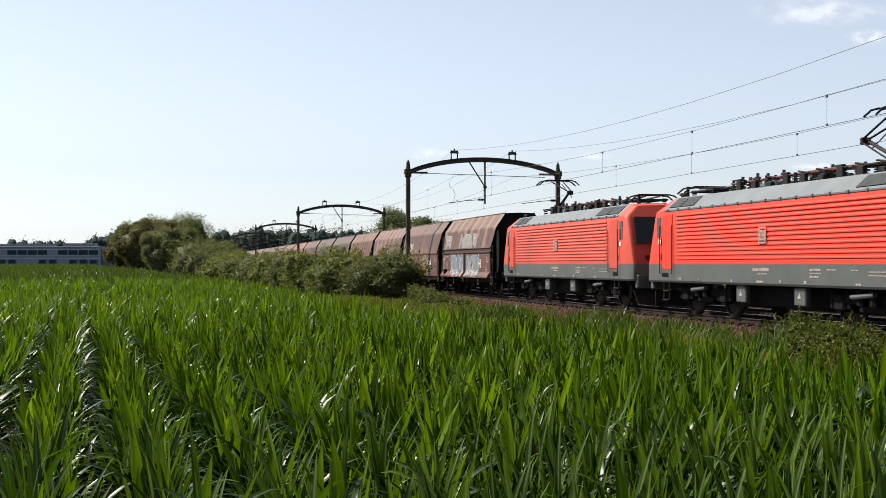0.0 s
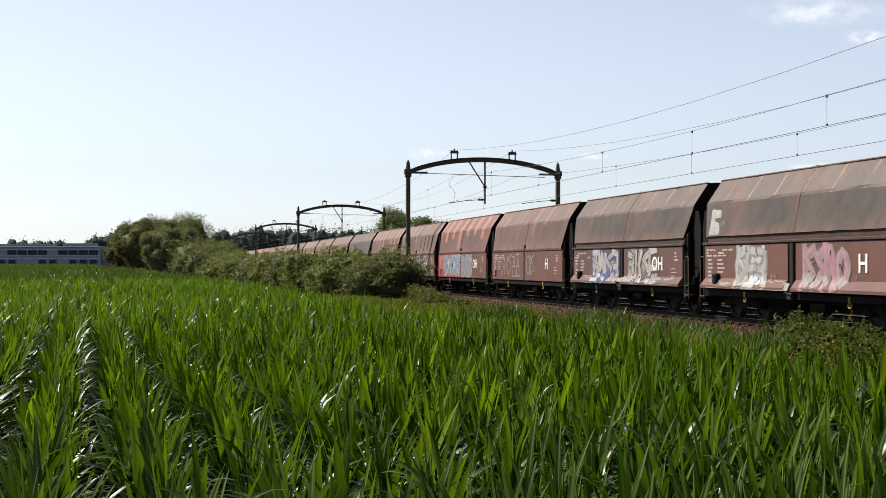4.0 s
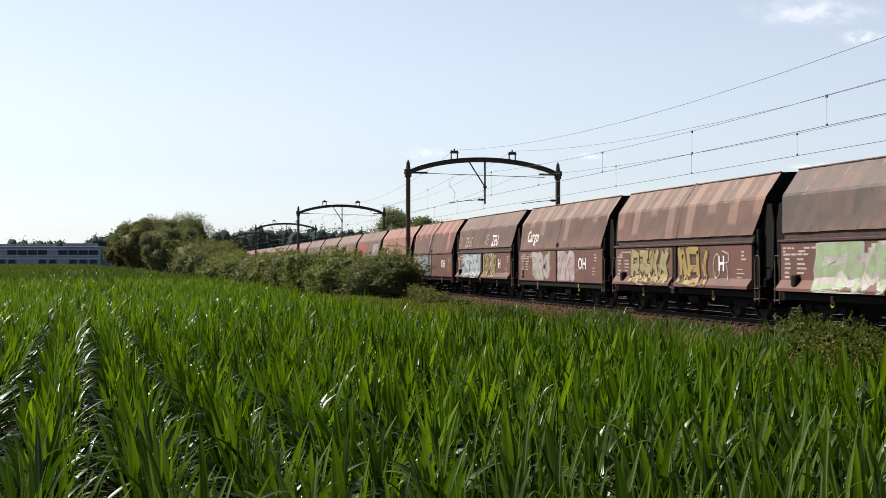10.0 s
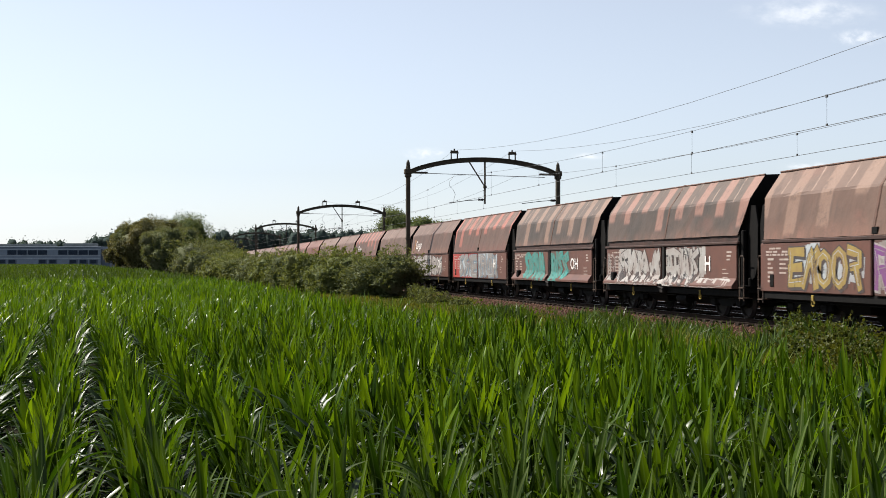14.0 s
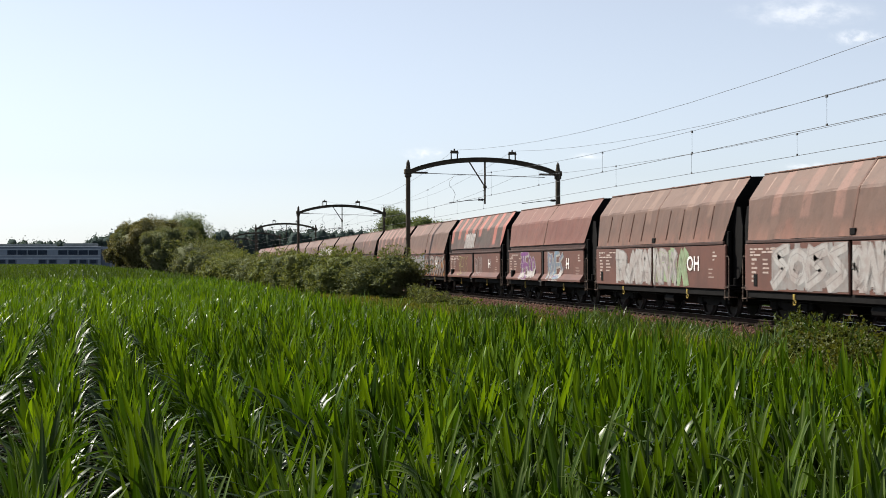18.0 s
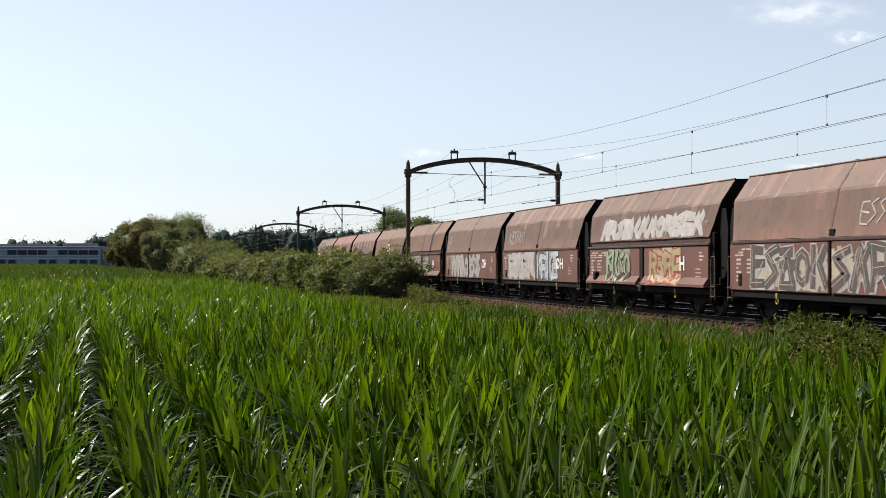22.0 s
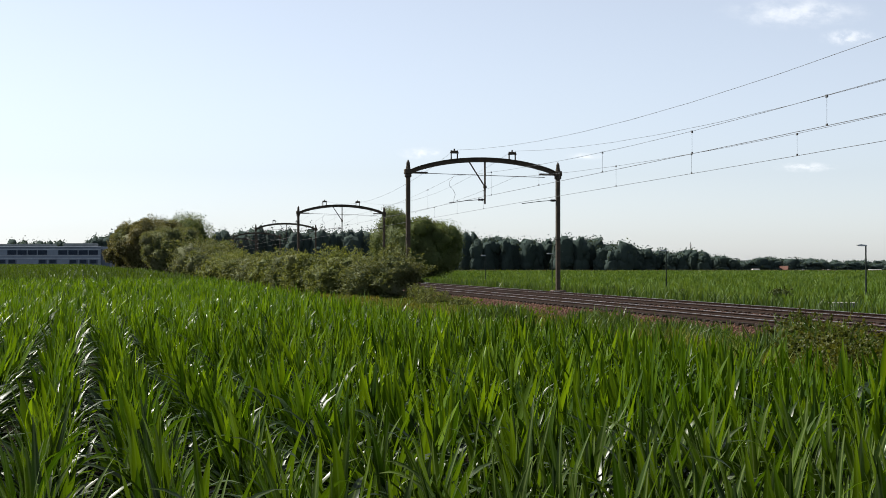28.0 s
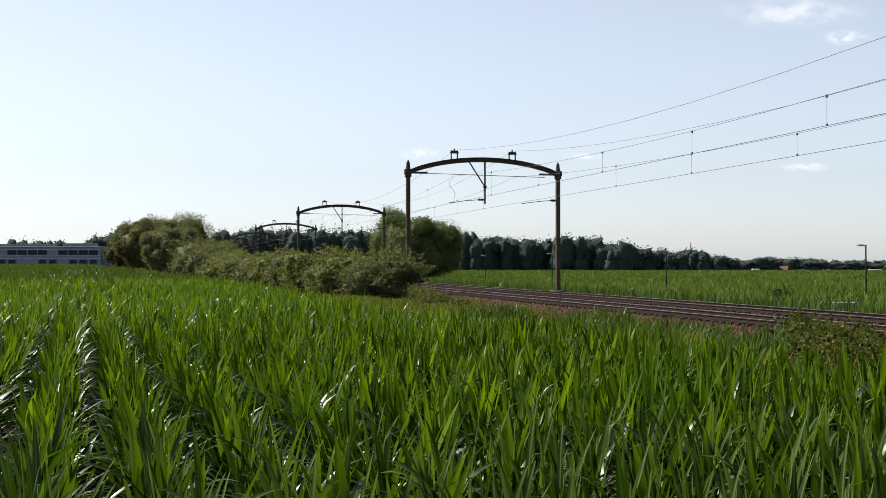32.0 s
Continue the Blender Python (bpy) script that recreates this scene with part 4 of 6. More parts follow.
        for dy in (-0.9, 0.9):
            WAGON_WHEELS.append(part("wheelset", WHEEL, b, at=pose(0, dy, 0.46)))
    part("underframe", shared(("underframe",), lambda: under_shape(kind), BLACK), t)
    part("inscription", shared(("inscriptions", index % 5), lambda: marks_shape(index), INK), t, "small white inscriptions")["kind"] = "stuff"
    part("hook_tag", shared(("hook_tag",), hook_shape, YELLOW), t, "yellow lashing hook", pose(-1.44, 3.0, 0.76))
    part("hook_tag", shared(("hook_tag",), hook_shape, YELLOW), t, "yellow lashing hook", pose(-1.44, -2.9, 0.76))
    if kind == "A":
        part("latch_recess", shared(("latch_recess",), lambda: Shape().box(-0.012, 0.05, -0.13, 0.13, 0, 0.17, 0.01), BLACK), t, at=pose(-SIDE_W, -0.1, 2.33))
        part("card_holder", shared(("card_holder",), lambda: Shape().box(-0.02, 0.02, -0.11, 0.11, 0, 0.34, 0.01), BLACK), t, at=pose(-SIDE_W, 5.2, 1.0))
    else:
        part("latch", shared(("latch",), latch_shape, DARKSTEEL), t, at=pose(-SIDE_W, 0, 0.75))
        part("card_holder", shared(("card_holder_b",), lambda: Shape().box(-0.16, 0.04, -0.14, 0.14, 0, 0.32, 0.04), BLACK), t, at=pose(-SIDE_W, 4.7, 1.02))
    s = Shape()
    if "OH" in rest:
        letters(s, "OH", -3.05, 1.42, 0.46, 0.02)
    elif "H" in rest:
        letters(s, "H", -3.45, 1.42, 0.46, 0.02)
    if s.f:
        part("lettering", s.mesh("lettering", WHITE), t, "white wagon lettering")
    for k, q in enumerate(texts):
        if "=" in q:
            word, a, h = q[2:].split()
            s = Shape()
            y = 5.7 - 11.4 * float(a)
            size = float(h)
            letters(s, word, y, 2.62 if word == "Cargo" else 2.55, size, 0.02, tilt=0.0 if word == "Cargo" else -0.12, stretch=0.85)
            part("lettering" if word == "Cargo" else "graffiti", s.mesh("lettering", WHITE if word != "ZEUS" else SPRAY["c"]), t, "white painted lettering")
            continue
        panel, a, b, style, n, cols = q.split()
        a, b = float(a), float(b)
        if panel == "K":
            y0, y1, z0, z1 = 5.5 - 11.0 * a, 5.5 - 11.0 * b, 0.9, 1.2
        elif panel == "U":
            y0, y1, z0, z1 = 5.6 - 11.2 * a, 5.6 - 11.2 * b, 2.5, 3.25
        elif panel == "L":
            y0, y1, z0, z1 = 0.1 + ln * (1 - a), max(gap + 0.02, 0.1 + ln * (1 - b)), 0.93, 2.17
        else:
            y0, y1, z0, z1 = -gap - 0.03 - ln * a, -gap - 0.05 - (ln - 0.1) * b, 0.93, 2.17
        SIDE["box"] = (-5.6, 5.6, 0.9, 1.19) if panel == "K" else (-5.55, 5.55, 2.5, 3.36) if panel == "U" else (gap + 0.03, gap + ln - 0.03, 0.9, 2.17) if panel == "L" else (-gap - ln + 0.03, -gap - 0.03, 0.9, 2.17)
        s = painted_shapes(y0, y1, z0, z1, int(n), index * 31 + k, style)
        part("graffiti", s.mesh("graffiti", *[SPRAY[c] for c in cols]), t, "sprayed graffiti shapes on the side")["kind"] = "stuff"
    VEHICLES.append((t, 70.6 + 13.15 * index))


def hook_shape():
    s = Shape()
    s.box(-0.03, 0.01, -0.05, 0.05, -0.1, 0.06, 0.01)
    s.tube([(0, math.cos(a) * 0.07, -0.16 + math.sin(a) * 0.07) for a in (6.2832 * k / 10 for k in range(11))], 0.02, 5)
    return s


def latch_shape():
    s = Shape()
    s.box(-0.1, 0.1, -0.14, 0.14, -0.1, 0.25, 0.03)
    s.box(-0.02, 0.08, -0.1, 0.1, 0.2, 1.45, 0.02)
    s.tube([(-0.1, -0.2, 0.05), (-0.1, 0.2, 0.12)], 0.04, 6)
    return s


SEAM_PAINT = worn("seam_paint", (0.114, 0.0608, 0.0456), (0.0608, 0.0342, 0.0266), 2.5, 0.7)
STRIP = worn("strip_paint", (0.0532, 0.0266, 0.0213), (0.0228, 0.0152, 0.0137), 2.5, 0.7)
LADDER = worn("handrail_paint", (0.0836, 0.057, 0.0418), (0.038, 0.0266, 0.0228), 4, 0.6)
FLAP = {k: worn("flap_" + k, tuple(1.12 * a + 0.004 for a in c), tuple(0.62 * a + 0.012 for a in c), 0.8, 0.55, lo=0.35, hi=0.8) for k, c in LOWER.items()}
for i, spec in enumerate(WAGONS):
    hopper(i, spec)


# ---- locomotives ----
def loco_profile(w=1.48):
    """Half section, from the skirt up to the roof's middle."""
    return [(w - 0.03, 1.02), (w, 1.08), (w, 1.62), (w - 0.01, 3.28), (w - 0.05, 3.40), (w - 0.52, 3.84), (0.0, 3.88)]


def loco_shell():
    """Body shell with rounded, raked cab ends; slots: 0 red, 1 grey skirt, 2 roof."""
    s = Shape()
    ends = [(7.6, 1.0), (8.3, 1.0), (8.7, 0.995), (8.92, 0.975), (9.03, 0.945), (9.08, 0.905), (9.1, 0.86)]
    stations = [(-y, k) for y, k in ends[::-1]] + [(0, 1.0)] + ends
    rings = []
    for y, kw in stations:
        ring = []
        for x, z in loco_profile():
            yy = y
            if abs(y) > 7.7 and z > 1.9:
                yy = math.copysign(abs(y) - (abs(y) - 7.7) * 0.36 * (z - 1.9), y)
            zz = z if z < 3.3 else 3.3 + (z - 3.3) * (1 - 0.16 * max(0, abs(y) - 7.6) / 1.5)
            ring.append((x * kw, yy, zz))
        rings.append(ring + [(-x, y, z) for x, y, z in ring[-2::-1]])
    n = len(rings[0])
    s.loft(rings, caps=False)
    for a in range(len(rings) - 1):
        for k in range(n):
            mid = 6 <= a <= 7
            s.m[a * n + k] = 1 if k in (0, 1, 10, 11, 12) else (2 if k in (4, 5, 6, 7) and mid else 0)
    for b in (0, (len(rings) - 1) * n):
        for k in range(6):
            s.f.append((b + k, b + k + 1, b + 11 - k, b + 12 - k) if k < 5 else (b + 5, b + 6, b + 7))
            s.m.append(1 if k < 2 else 0)
    return s


def loco(start, dusty, label, flipped):
    red = LOCO_RED_DUSTY if dusty else LOCO_RED
    t = thing("electric_locomotive", label, "locomotive", "locomotives of the train", pose(NEAR, start, 0))
    shell = loco_shell().mesh("body", red, LOCO_GREY, LOCO_ROOF, smooth=True)
    shell.set_sharp_from_angle(angle=radians(24))
    part("body", shell, t)
    for k in range(12):                               # pressed ribs along the side
        z = 1.74 + 0.128 * k
        for sx in (-1, 1):
            s = Shape()
            s.loft([[(sx * 1.465, y, z), (sx * 1.497, y, z + 0.03), (sx * 1.497, y, z + 0.06), (sx * 1.465, y, z + 0.11)] for y in (-6.35, 6.35)])
            part("side_rib", s.mesh("side_rib", red), t)
    for sx in (-1, 1):
        s = Shape()
        s.box(*sorted((sx * 1.40, sx * 1.465)), -7.55, 7.55, 3.36, 3.42, 0.01)
        for k in range(17):
            y = -7.2 + 0.9 * k
            s.box(*sorted((sx * 1.42, sx * 1.49)), y - 0.05, y + 0.05, 3.36, 3.44, 0.01)
        part("gutter", s.mesh("gutter", LOCO_ROOF), t)
        for y0, y1 in ((-7.3, -6.1), (-6.0, -4.7), (5.3, 6.3), (6.4, 7.3)):
            s = Shape()
            p = [(1.35, 3.485), (1.0, 3.79)]
            s.loft([[(sx * (p[0][0] + 0.015), y, p[0][1] + 0.015), (sx * (p[1][0] + 0.015), y, p[1][1] + 0.015), (sx * (p[1][0] - 0.02), y, p[1][1] - 0.03), (sx * (p[0][0] - 0.02), y, p[0][1] - 0.03)] for y in (y0, y1)])
            part("roof_grille", s.mesh("roof_grille", LOCO_GRILL), t)
        for sy in (-1, 1):
            y = sy * 7.35
            s = Shape()
            s.box(*sorted((sx * 1.45, sx * 1.492)), *sorted((sy * 6.72, sy * 7.62)), 1.45, 3.26, 0.015)
            door = part("cab_door", s.mesh("cab_door", red), t)
            for dy in (-0.52, 0.52):
                s = Shape()
                s.tube([(sx * 1.54, y - sy * 0.15 + dy, 1.3), (sx * 1.54, y - sy * 0.15 + dy, 2.9)], 0.02, 6)
                part("handrail", s.mesh("handrail", LOCO_GREY), door)
            for z in (1.75, 2.25):
                s = Shape()
                s.box(*sorted((sx * 1.47, sx * 1.487)), y - sy * 0.15 + sy * 0.47, y - sy * 0.15 + sy * 0.47 + 0.09, z, z + 0.22, 0.006)
                part("handle_recess", s.mesh("handle_recess", BLACK), door)
            s = Shape()
            s.box(*sorted((sx * 1.40, sx * 1.486)), *sorted((sy * 7.74, sy * 8.12)), 2.5, 3.2, 0.03)
            part("side_window", s.mesh("side_window", GLASS), t)
            s = Shape()
            s.box(*sorted((sx * 1.475, sx * 1.494)), *sorted((sy * 7.72, sy * 7.95)), 2.28, 2.44, 0.01)
            part("label_plate", s.mesh("label_plate", WHITE), t, "small white label")
            s = Shape()
            s.box(*sorted((sx * 1.30, sx * 1.495)), y - 0.3, y + 0.3, 1.17, 1.36, 0.04)
            part("step_recess", s.mesh("step_recess", BLACK), t)
            s = Shape()
            for dy in (-0.24, 0.24):
                s.tube([(sx * 1.42, y + dy, 0.4), (sx * 1.42, y + dy, 1.05)], 0.025, 5)
            for z in (0.42, 0.72):
                s.box(*sorted((sx * 1.3, sx * 1.48)), y - 0.26, y + 0.26, z, z + 0.04)
            part("steps", s.mesh("steps", DARKSTEEL), t)
    for sy in (-1, 1):
        s = Shape()
        a, b = (sy * 8.91, 2.38), (sy * 8.41, 3.34)
        s.loft([[(x * k, y, z) for x in (-1.24, 1.24)] + [(x * k, y - sy * 0.12, z) for x in (1.24, -1.24)] for (y, z), k in ((a, 1.0), (b, 0.92))])
        part("windscreen", s.mesh("windscreen", GLASS), t)
        for x in (-0.85, 0.85):
            s = Shape()
            s.tube([(x, sy * 8.9, 1.85), (x, sy * 9.06, 1.85)], 0.11, 12)
            part("headlight", s.mesh("headlight", GLASS), t)
            part("buffer", BUFFER, t, at=pose(x, sy * 9.05, 1.04, 0, 0, 0 if sy > 0 else 180))
        s = Shape()
        s.box(-1.3, 1.3, *sorted((sy * 8.9, sy * 9.16)), 0.75, 1.25, 0.04)
        part("buffer_beam", s.mesh("buffer_beam", LOCO_GREY), t)
        s = Shape()
        s.loft([[(-1.2, sy * 8.95, 0.2), (1.2, sy * 8.95, 0.2), (1.3, sy * 8.75, 0.7), (-1.3, sy * 8.75, 0.7)], [(-1.2, sy * 8.9, 0.2), (1.2, sy * 8.9, 0.2), (1.3, sy * 8.7, 0.7), (-1.3, sy * 8.7, 0.7)]])
        part("snow_plough", s.mesh("snow_plough", DARKSTEEL), t)
        # bogie
        s = Shape()
        for sx in (-1, 1):
            x = sx * 1.04
            s.box(x - 0.08, x + 0.08, -2.0, 2.0, 0.6, 0.86, 0.04)
            for dy in (-1.45, 1.45):
                s.box(x - 0.14, x + 0.14, dy - 0.26, dy + 0.26, 0.42, 0.82, 0.06)
                s.tube([(x, dy - 0.42, 0.5), (x, dy - 0.42, 0.95)], 0.11, 10)
                s.tube([(x, dy + 0.42, 0.5), (x, dy + 0.42, 0.95)], 0.11, 10)
            s.tube([(x + sx * 0.1, -0.3, 0.6), (x + sx * 0.1, -0.3, 1.0)], 0.16, 10)
            s.tube([(x + sx * 0.1, 0.3, 0.6), (x + sx * 0.1, 0.3, 1.0)], 0.16, 10)
        s.box(-1.1, 1.1, -0.6, 0.6, 0.4, 0.8, 0.05)
        b = part("bogie", s.mesh("bogie_frame", BLACK), t, at=pose(0, sy * 4.95, 0))
        s = Shape()
        s.tube([(-1.3, -0.5, 0.88), (-1.3, 0.55, 0.8)], 0.07, 10)
        part("damper", s.mesh("damper", LOCO_GREY), b, "grey yaw damper")
        for dy in (-1.45, 1.45):
            LOCO_WHEELS.append(part("wheelset", LOCO_WHEEL, b, at=pose(0, dy, 0.625)))
    s = Shape()
    s.box(-0.95, 0.95, -2.6, 2.6, 0.38, 1.02, 0.06)
    part("transformer", s.mesh("transformer", BLACK), t)
    for y in (-1.8, 1.8):
        s = Shape()
        s.box(-1.36, -1.2, y - 0.32, y + 0.32, 0.5, 1.0, 0.03)
        box = part("equipment_box", s.mesh("equipment_box", LOCO_GREY), t, "grey equipment box")
        s = Shape()
        s.loft([[(x, y - 0.1, 0.7), (x, y + 0.1, 0.7), (x, y, 0.86)] for x in (-1.372, -1.35)])
        part("plate", s.mesh("plate", INK), box)
    # inscriptions as bars
    rnd = random.Random(4)
    s = Shape()
    for y0, z, n, h in ((0.75, 1.42, 9, 0.09), (0.45, 1.33, 6, 0.04), (-2.6, 1.45, 4, 0.05), (-2.6, 1.36, 5, 0.03), (-2.6, 1.27, 4, 0.05), (-4.7, 1.45, 3, 0.025), (-5.5, 1.42, 9, 0.025), (-5.5, 1.33, 9, 0.025), (-3.5, 1.46, 4, 0.03), (6.2, 1.12, 2, 0.06), (4.6, 1.12, 1, 0.07), (0.5, 1.1, 4, 0.06), (-0.9, 1.1, 1, 0.08), (-2.3, 1.1, 1, 0.08), (2.2, 1.1, 1, 0.08), (-4.9, 1.1, 2, 0.05)):
        y = y0
        for k in range(n):
            w = rnd.uniform(0.05, 0.13)
            s.box(-1.49, -1.482, y - w, y, z, z + h)
            y -= w + 0.03
    part("inscription", s.mesh("inscriptions", INK), t, "small pale inscriptions")["kind"] = "stuff"
    s = Shape()
    for y, z, w, h in ((0.3, 2.2, 0.46, 0.04), (0.3, 2.62, 0.46, 0.04), (0.3, 2.2, 0.04, 0.45), (-0.12, 2.2, 0.04, 0.45), (0.22, 2.28, 0.06, 0.29), (0.11, 2.28, 0.05, 0.29), (0.02, 2.28, 0.06, 0.29), (0.17, 2.28, 0.09, 0.045), (0.17, 2.525, 0.09, 0.045), (-0.02, 2.28, 0.06, 0.045), (-0.02, 2.4, 0.06, 0.045), (-0.02, 2.525, 0.06, 0.045), (-0.07, 2.3, 0.03, 0.25)):
        s.box(-1.53, -1.52, y - w, y, z, z + h)
    part("emblem", s.mesh("emblem", INK), t, "white square emblem")
    # roof gear
    d = -1 if flipped else 1
    for y, state in ((-d * 6.4, "low"), (d * 4.1, "up")):
        s = Shape()
        z = 4.12 if state == "up" else 4.02
        for x in (-0.55, 0.55):
            s.tube([(x, y - 0.9, z), (x, y + 0.9, z)], 0.035, 6)
        for dy in (-0.9, -0.3, 0.3, 0.9):
            s.tube([(-0.6, y + dy, z), (0.6, y + dy, z)], 0.035, 6)
        for x in (-0.5, 0.5):
            for dy in (-0.8, 0.8):
                for k in range(3):
                    s.tube([(x, y + dy, 3.86 + 0.08 * k), (x, y + dy, 3.91 + 0.08 * k)], 0.09, 8)
        pan = part("pantograph", s.mesh("pantograph", DARKSTEEL), t, "dark pantograph on insulators")
        s = Shape()
        if state == "up":
            knee = (y - d * 1.3, 4.86)
            s.tube([(0, y + d * 0.5, z), (0, knee[0], knee[1])], 0.05, 6)
            s.tube([(-0.15, y + d * 0.3, z), (-0.1, knee[0], knee[1] - 0.08)], 0.025, 5)
            for x in (-0.28, 0.28):
                s.tube([(x * 0.3, knee[0], knee[1]), (x, y + d * 0.55, 5.40)], 0.03, 5)
            s.tube([(0.12, knee[0] + d * 0.1, knee[1] - 0.25), (0.12, y + d * 0.3, 5.3)], 0.018, 5)
            s.box(-0.13, 0.13, knee[0] - 0.07, knee[0] + 0.07, knee[1] - 0.14, knee[1] + 0.05, 0.02)
            top = (y + d * 0.55, 5.47)
        else:
            s.tube([(0, y - d * 0.8, z), (0, y + d * 1.0, z + 0.07)], 0.05, 6)
            for x in (-0.28, 0.28):
                s.tube([(x, y + d * 1.0, z + 0.07), (x, y - d * 0.9, z + 0.12)], 0.03, 5)
            s.tube([(-0.6, y - d * 1.1, 3.7), (-0.6, y - d * 1.1, z + 0.2)], 0.05, 6)
            top = (y - d * 0.9, z + 0.17)
        part("arm", s.mesh("arm", DARKSTEEL), pan)
        s = Shape()
        for dy in (-0.28, 0.28):
            s.tube([(-0.95, top[0] + dy, top[1] - 0.22), (-0.75, top[0] + dy, top[1] - 0.05), (-0.55, top[0] + dy, top[1]), (0.55, top[0] + dy, top[1]), (0.75, top[0] + dy, top[1] - 0.05), (0.95, top[0] + dy, top[1] - 0.22)], 0.03, 6)
        for x in (-0.5, 0.5):
            s.tube([(x, top[0] - 0.28, top[1] - 0.04), (x, top[0] + 0.28, top[1] - 0.04)], 0.02, 5)
        part("collector_head", s.mesh("collector_head", DARKSTEEL), pan)
    rnd = random.Random(9)
    for k in range(18):
        y = -4.9 + 0.57 * k
        x = (-0.42, 0.1, -0.2)[k % 3]
        s = Shape()
        hh = rnd.uniform(0.26, 0.46)
        for j in range(4):
            s.tube([(x, y, 3.86 + hh * j / 4), (x, y, 3.86 + hh * (j + 0.55) / 4)], rnd.uniform(0.09, 0.14), 9)
        s.tube([(x, y, 3.86), (x, y, 3.92 + hh)], 0.05, 6)
        part("insulator", s.mesh("insulator", INSUL), t, "dark brown roof insulator")
    s = Shape()
    s.tube([(-0.42, -4.6, 4.12), (-0.4, -2, 4.17), (-0.35, 1, 4.16), (-0.3, 4.6, 4.13)], 0.035, 6)
    s.tube([(0.2, -4.6, 4.16), (0.2, 4.6, 4.2)], 0.03, 6)
    s.box(-0.5, -0.3, -3.4, -0.6, 4.1, 4.19, 0.02)
    part("bus_bar", s.mesh("bus_bar", ROOF_RED), t, "dull red roof conductor bars")
    s = Shape()
    s.box(-0.5, 0.5, 1.3, 2.7, 3.87, 4.05, 0.05)
    part("roof_box", s.mesh("roof_box", LOCO_ROOF), t)
    s = Shape()
    s.box(-0.4, 0.4, -1.6, -0.5, 3.87, 4.08, 0.05)
    part("roof_box", s.mesh("roof_box", LOCO_GRILL), t)
    for k in range(9):
        y = -4.6 + 1.02 * k
        s = Shape()
        s.box(-0.62, -0.5, y - 0.16, y + 0.16, 3.84, 4.02 + 0.1 * (k % 3), 0.02)
        s.tube([(-0.56, y - 0.3, 4.12), (-0.56, y + 0.3, 4.2)], 0.03, 6)
        part("switch_gear", s.mesh("switch_gear", DARKSTEEL), t, "dark roof switch gear")
    s = Shape()
    for dy in (0, 0.12, 0.24):
        s.tube([(-0.6, 7.75 + dy, 3.8), (-0.6, 7.75 + dy, 3.98)], 0.05, 8)
    s.tube([(-0.6, 7.6, 3.98), (-0.6, 8.15, 3.98)], 0.05, 8)
    part("horn", s.mesh("horn", DARKSTEEL), t)
    VEHICLES.append((t, start))


loco(53.4, True, "dusty red electric locomotive with a grey skirt and sooty side ribs", False)
loco(33.8, False, "bright red electric locomotive with ribbed sides and a grey skirt", True)

# ---- vegetation ----


def cube_ball(n=5):
    """A rounded cube, one unit in radius, n faces along each edge."""
    verts, faces = [], []
    for ax in range(3):
        for sg in (-1, 1):
            i = len(verts)
            for a in range(n + 1):
                for b in range(n + 1):
                    p = [0.0, 0.0, 0.0]
                    p[ax], p[(ax + 1) % 3], p[(ax + 2) % 3] = sg, (2 * a / n - 1) * sg, 2 * b / n - 1
                    q = Vector(p).normalized()
                    verts.append((q.x, q.y, q.z))
            for a in range(n):
                for b in range(n):
                    k = i + (n + 1) * a + b
                    faces.append((k, k + n + 1, k + n + 2, k + 1))
    return np.array(verts), np.array(faces)


BALL_V, BALL_F = cube_ball()
ROUGH_V, ROUGH_F = cube_ball(3)


def lumps(d, rng, rough):
    """How far a crown bulges out along the unit directions d: large lobes with smaller ones on them."""
    out = np.zeros(len(d))
    for freq, amp in ((2.2, 0.5), (4.5, 0.33), (9.0, 0.22)):
        for _ in range(4):
            k = rng.normal(size=3) * freq
            out += amp * 0.5 * np.sin(d @ k + rng.uniform(0, 6.28))
    return 1 + rough * out


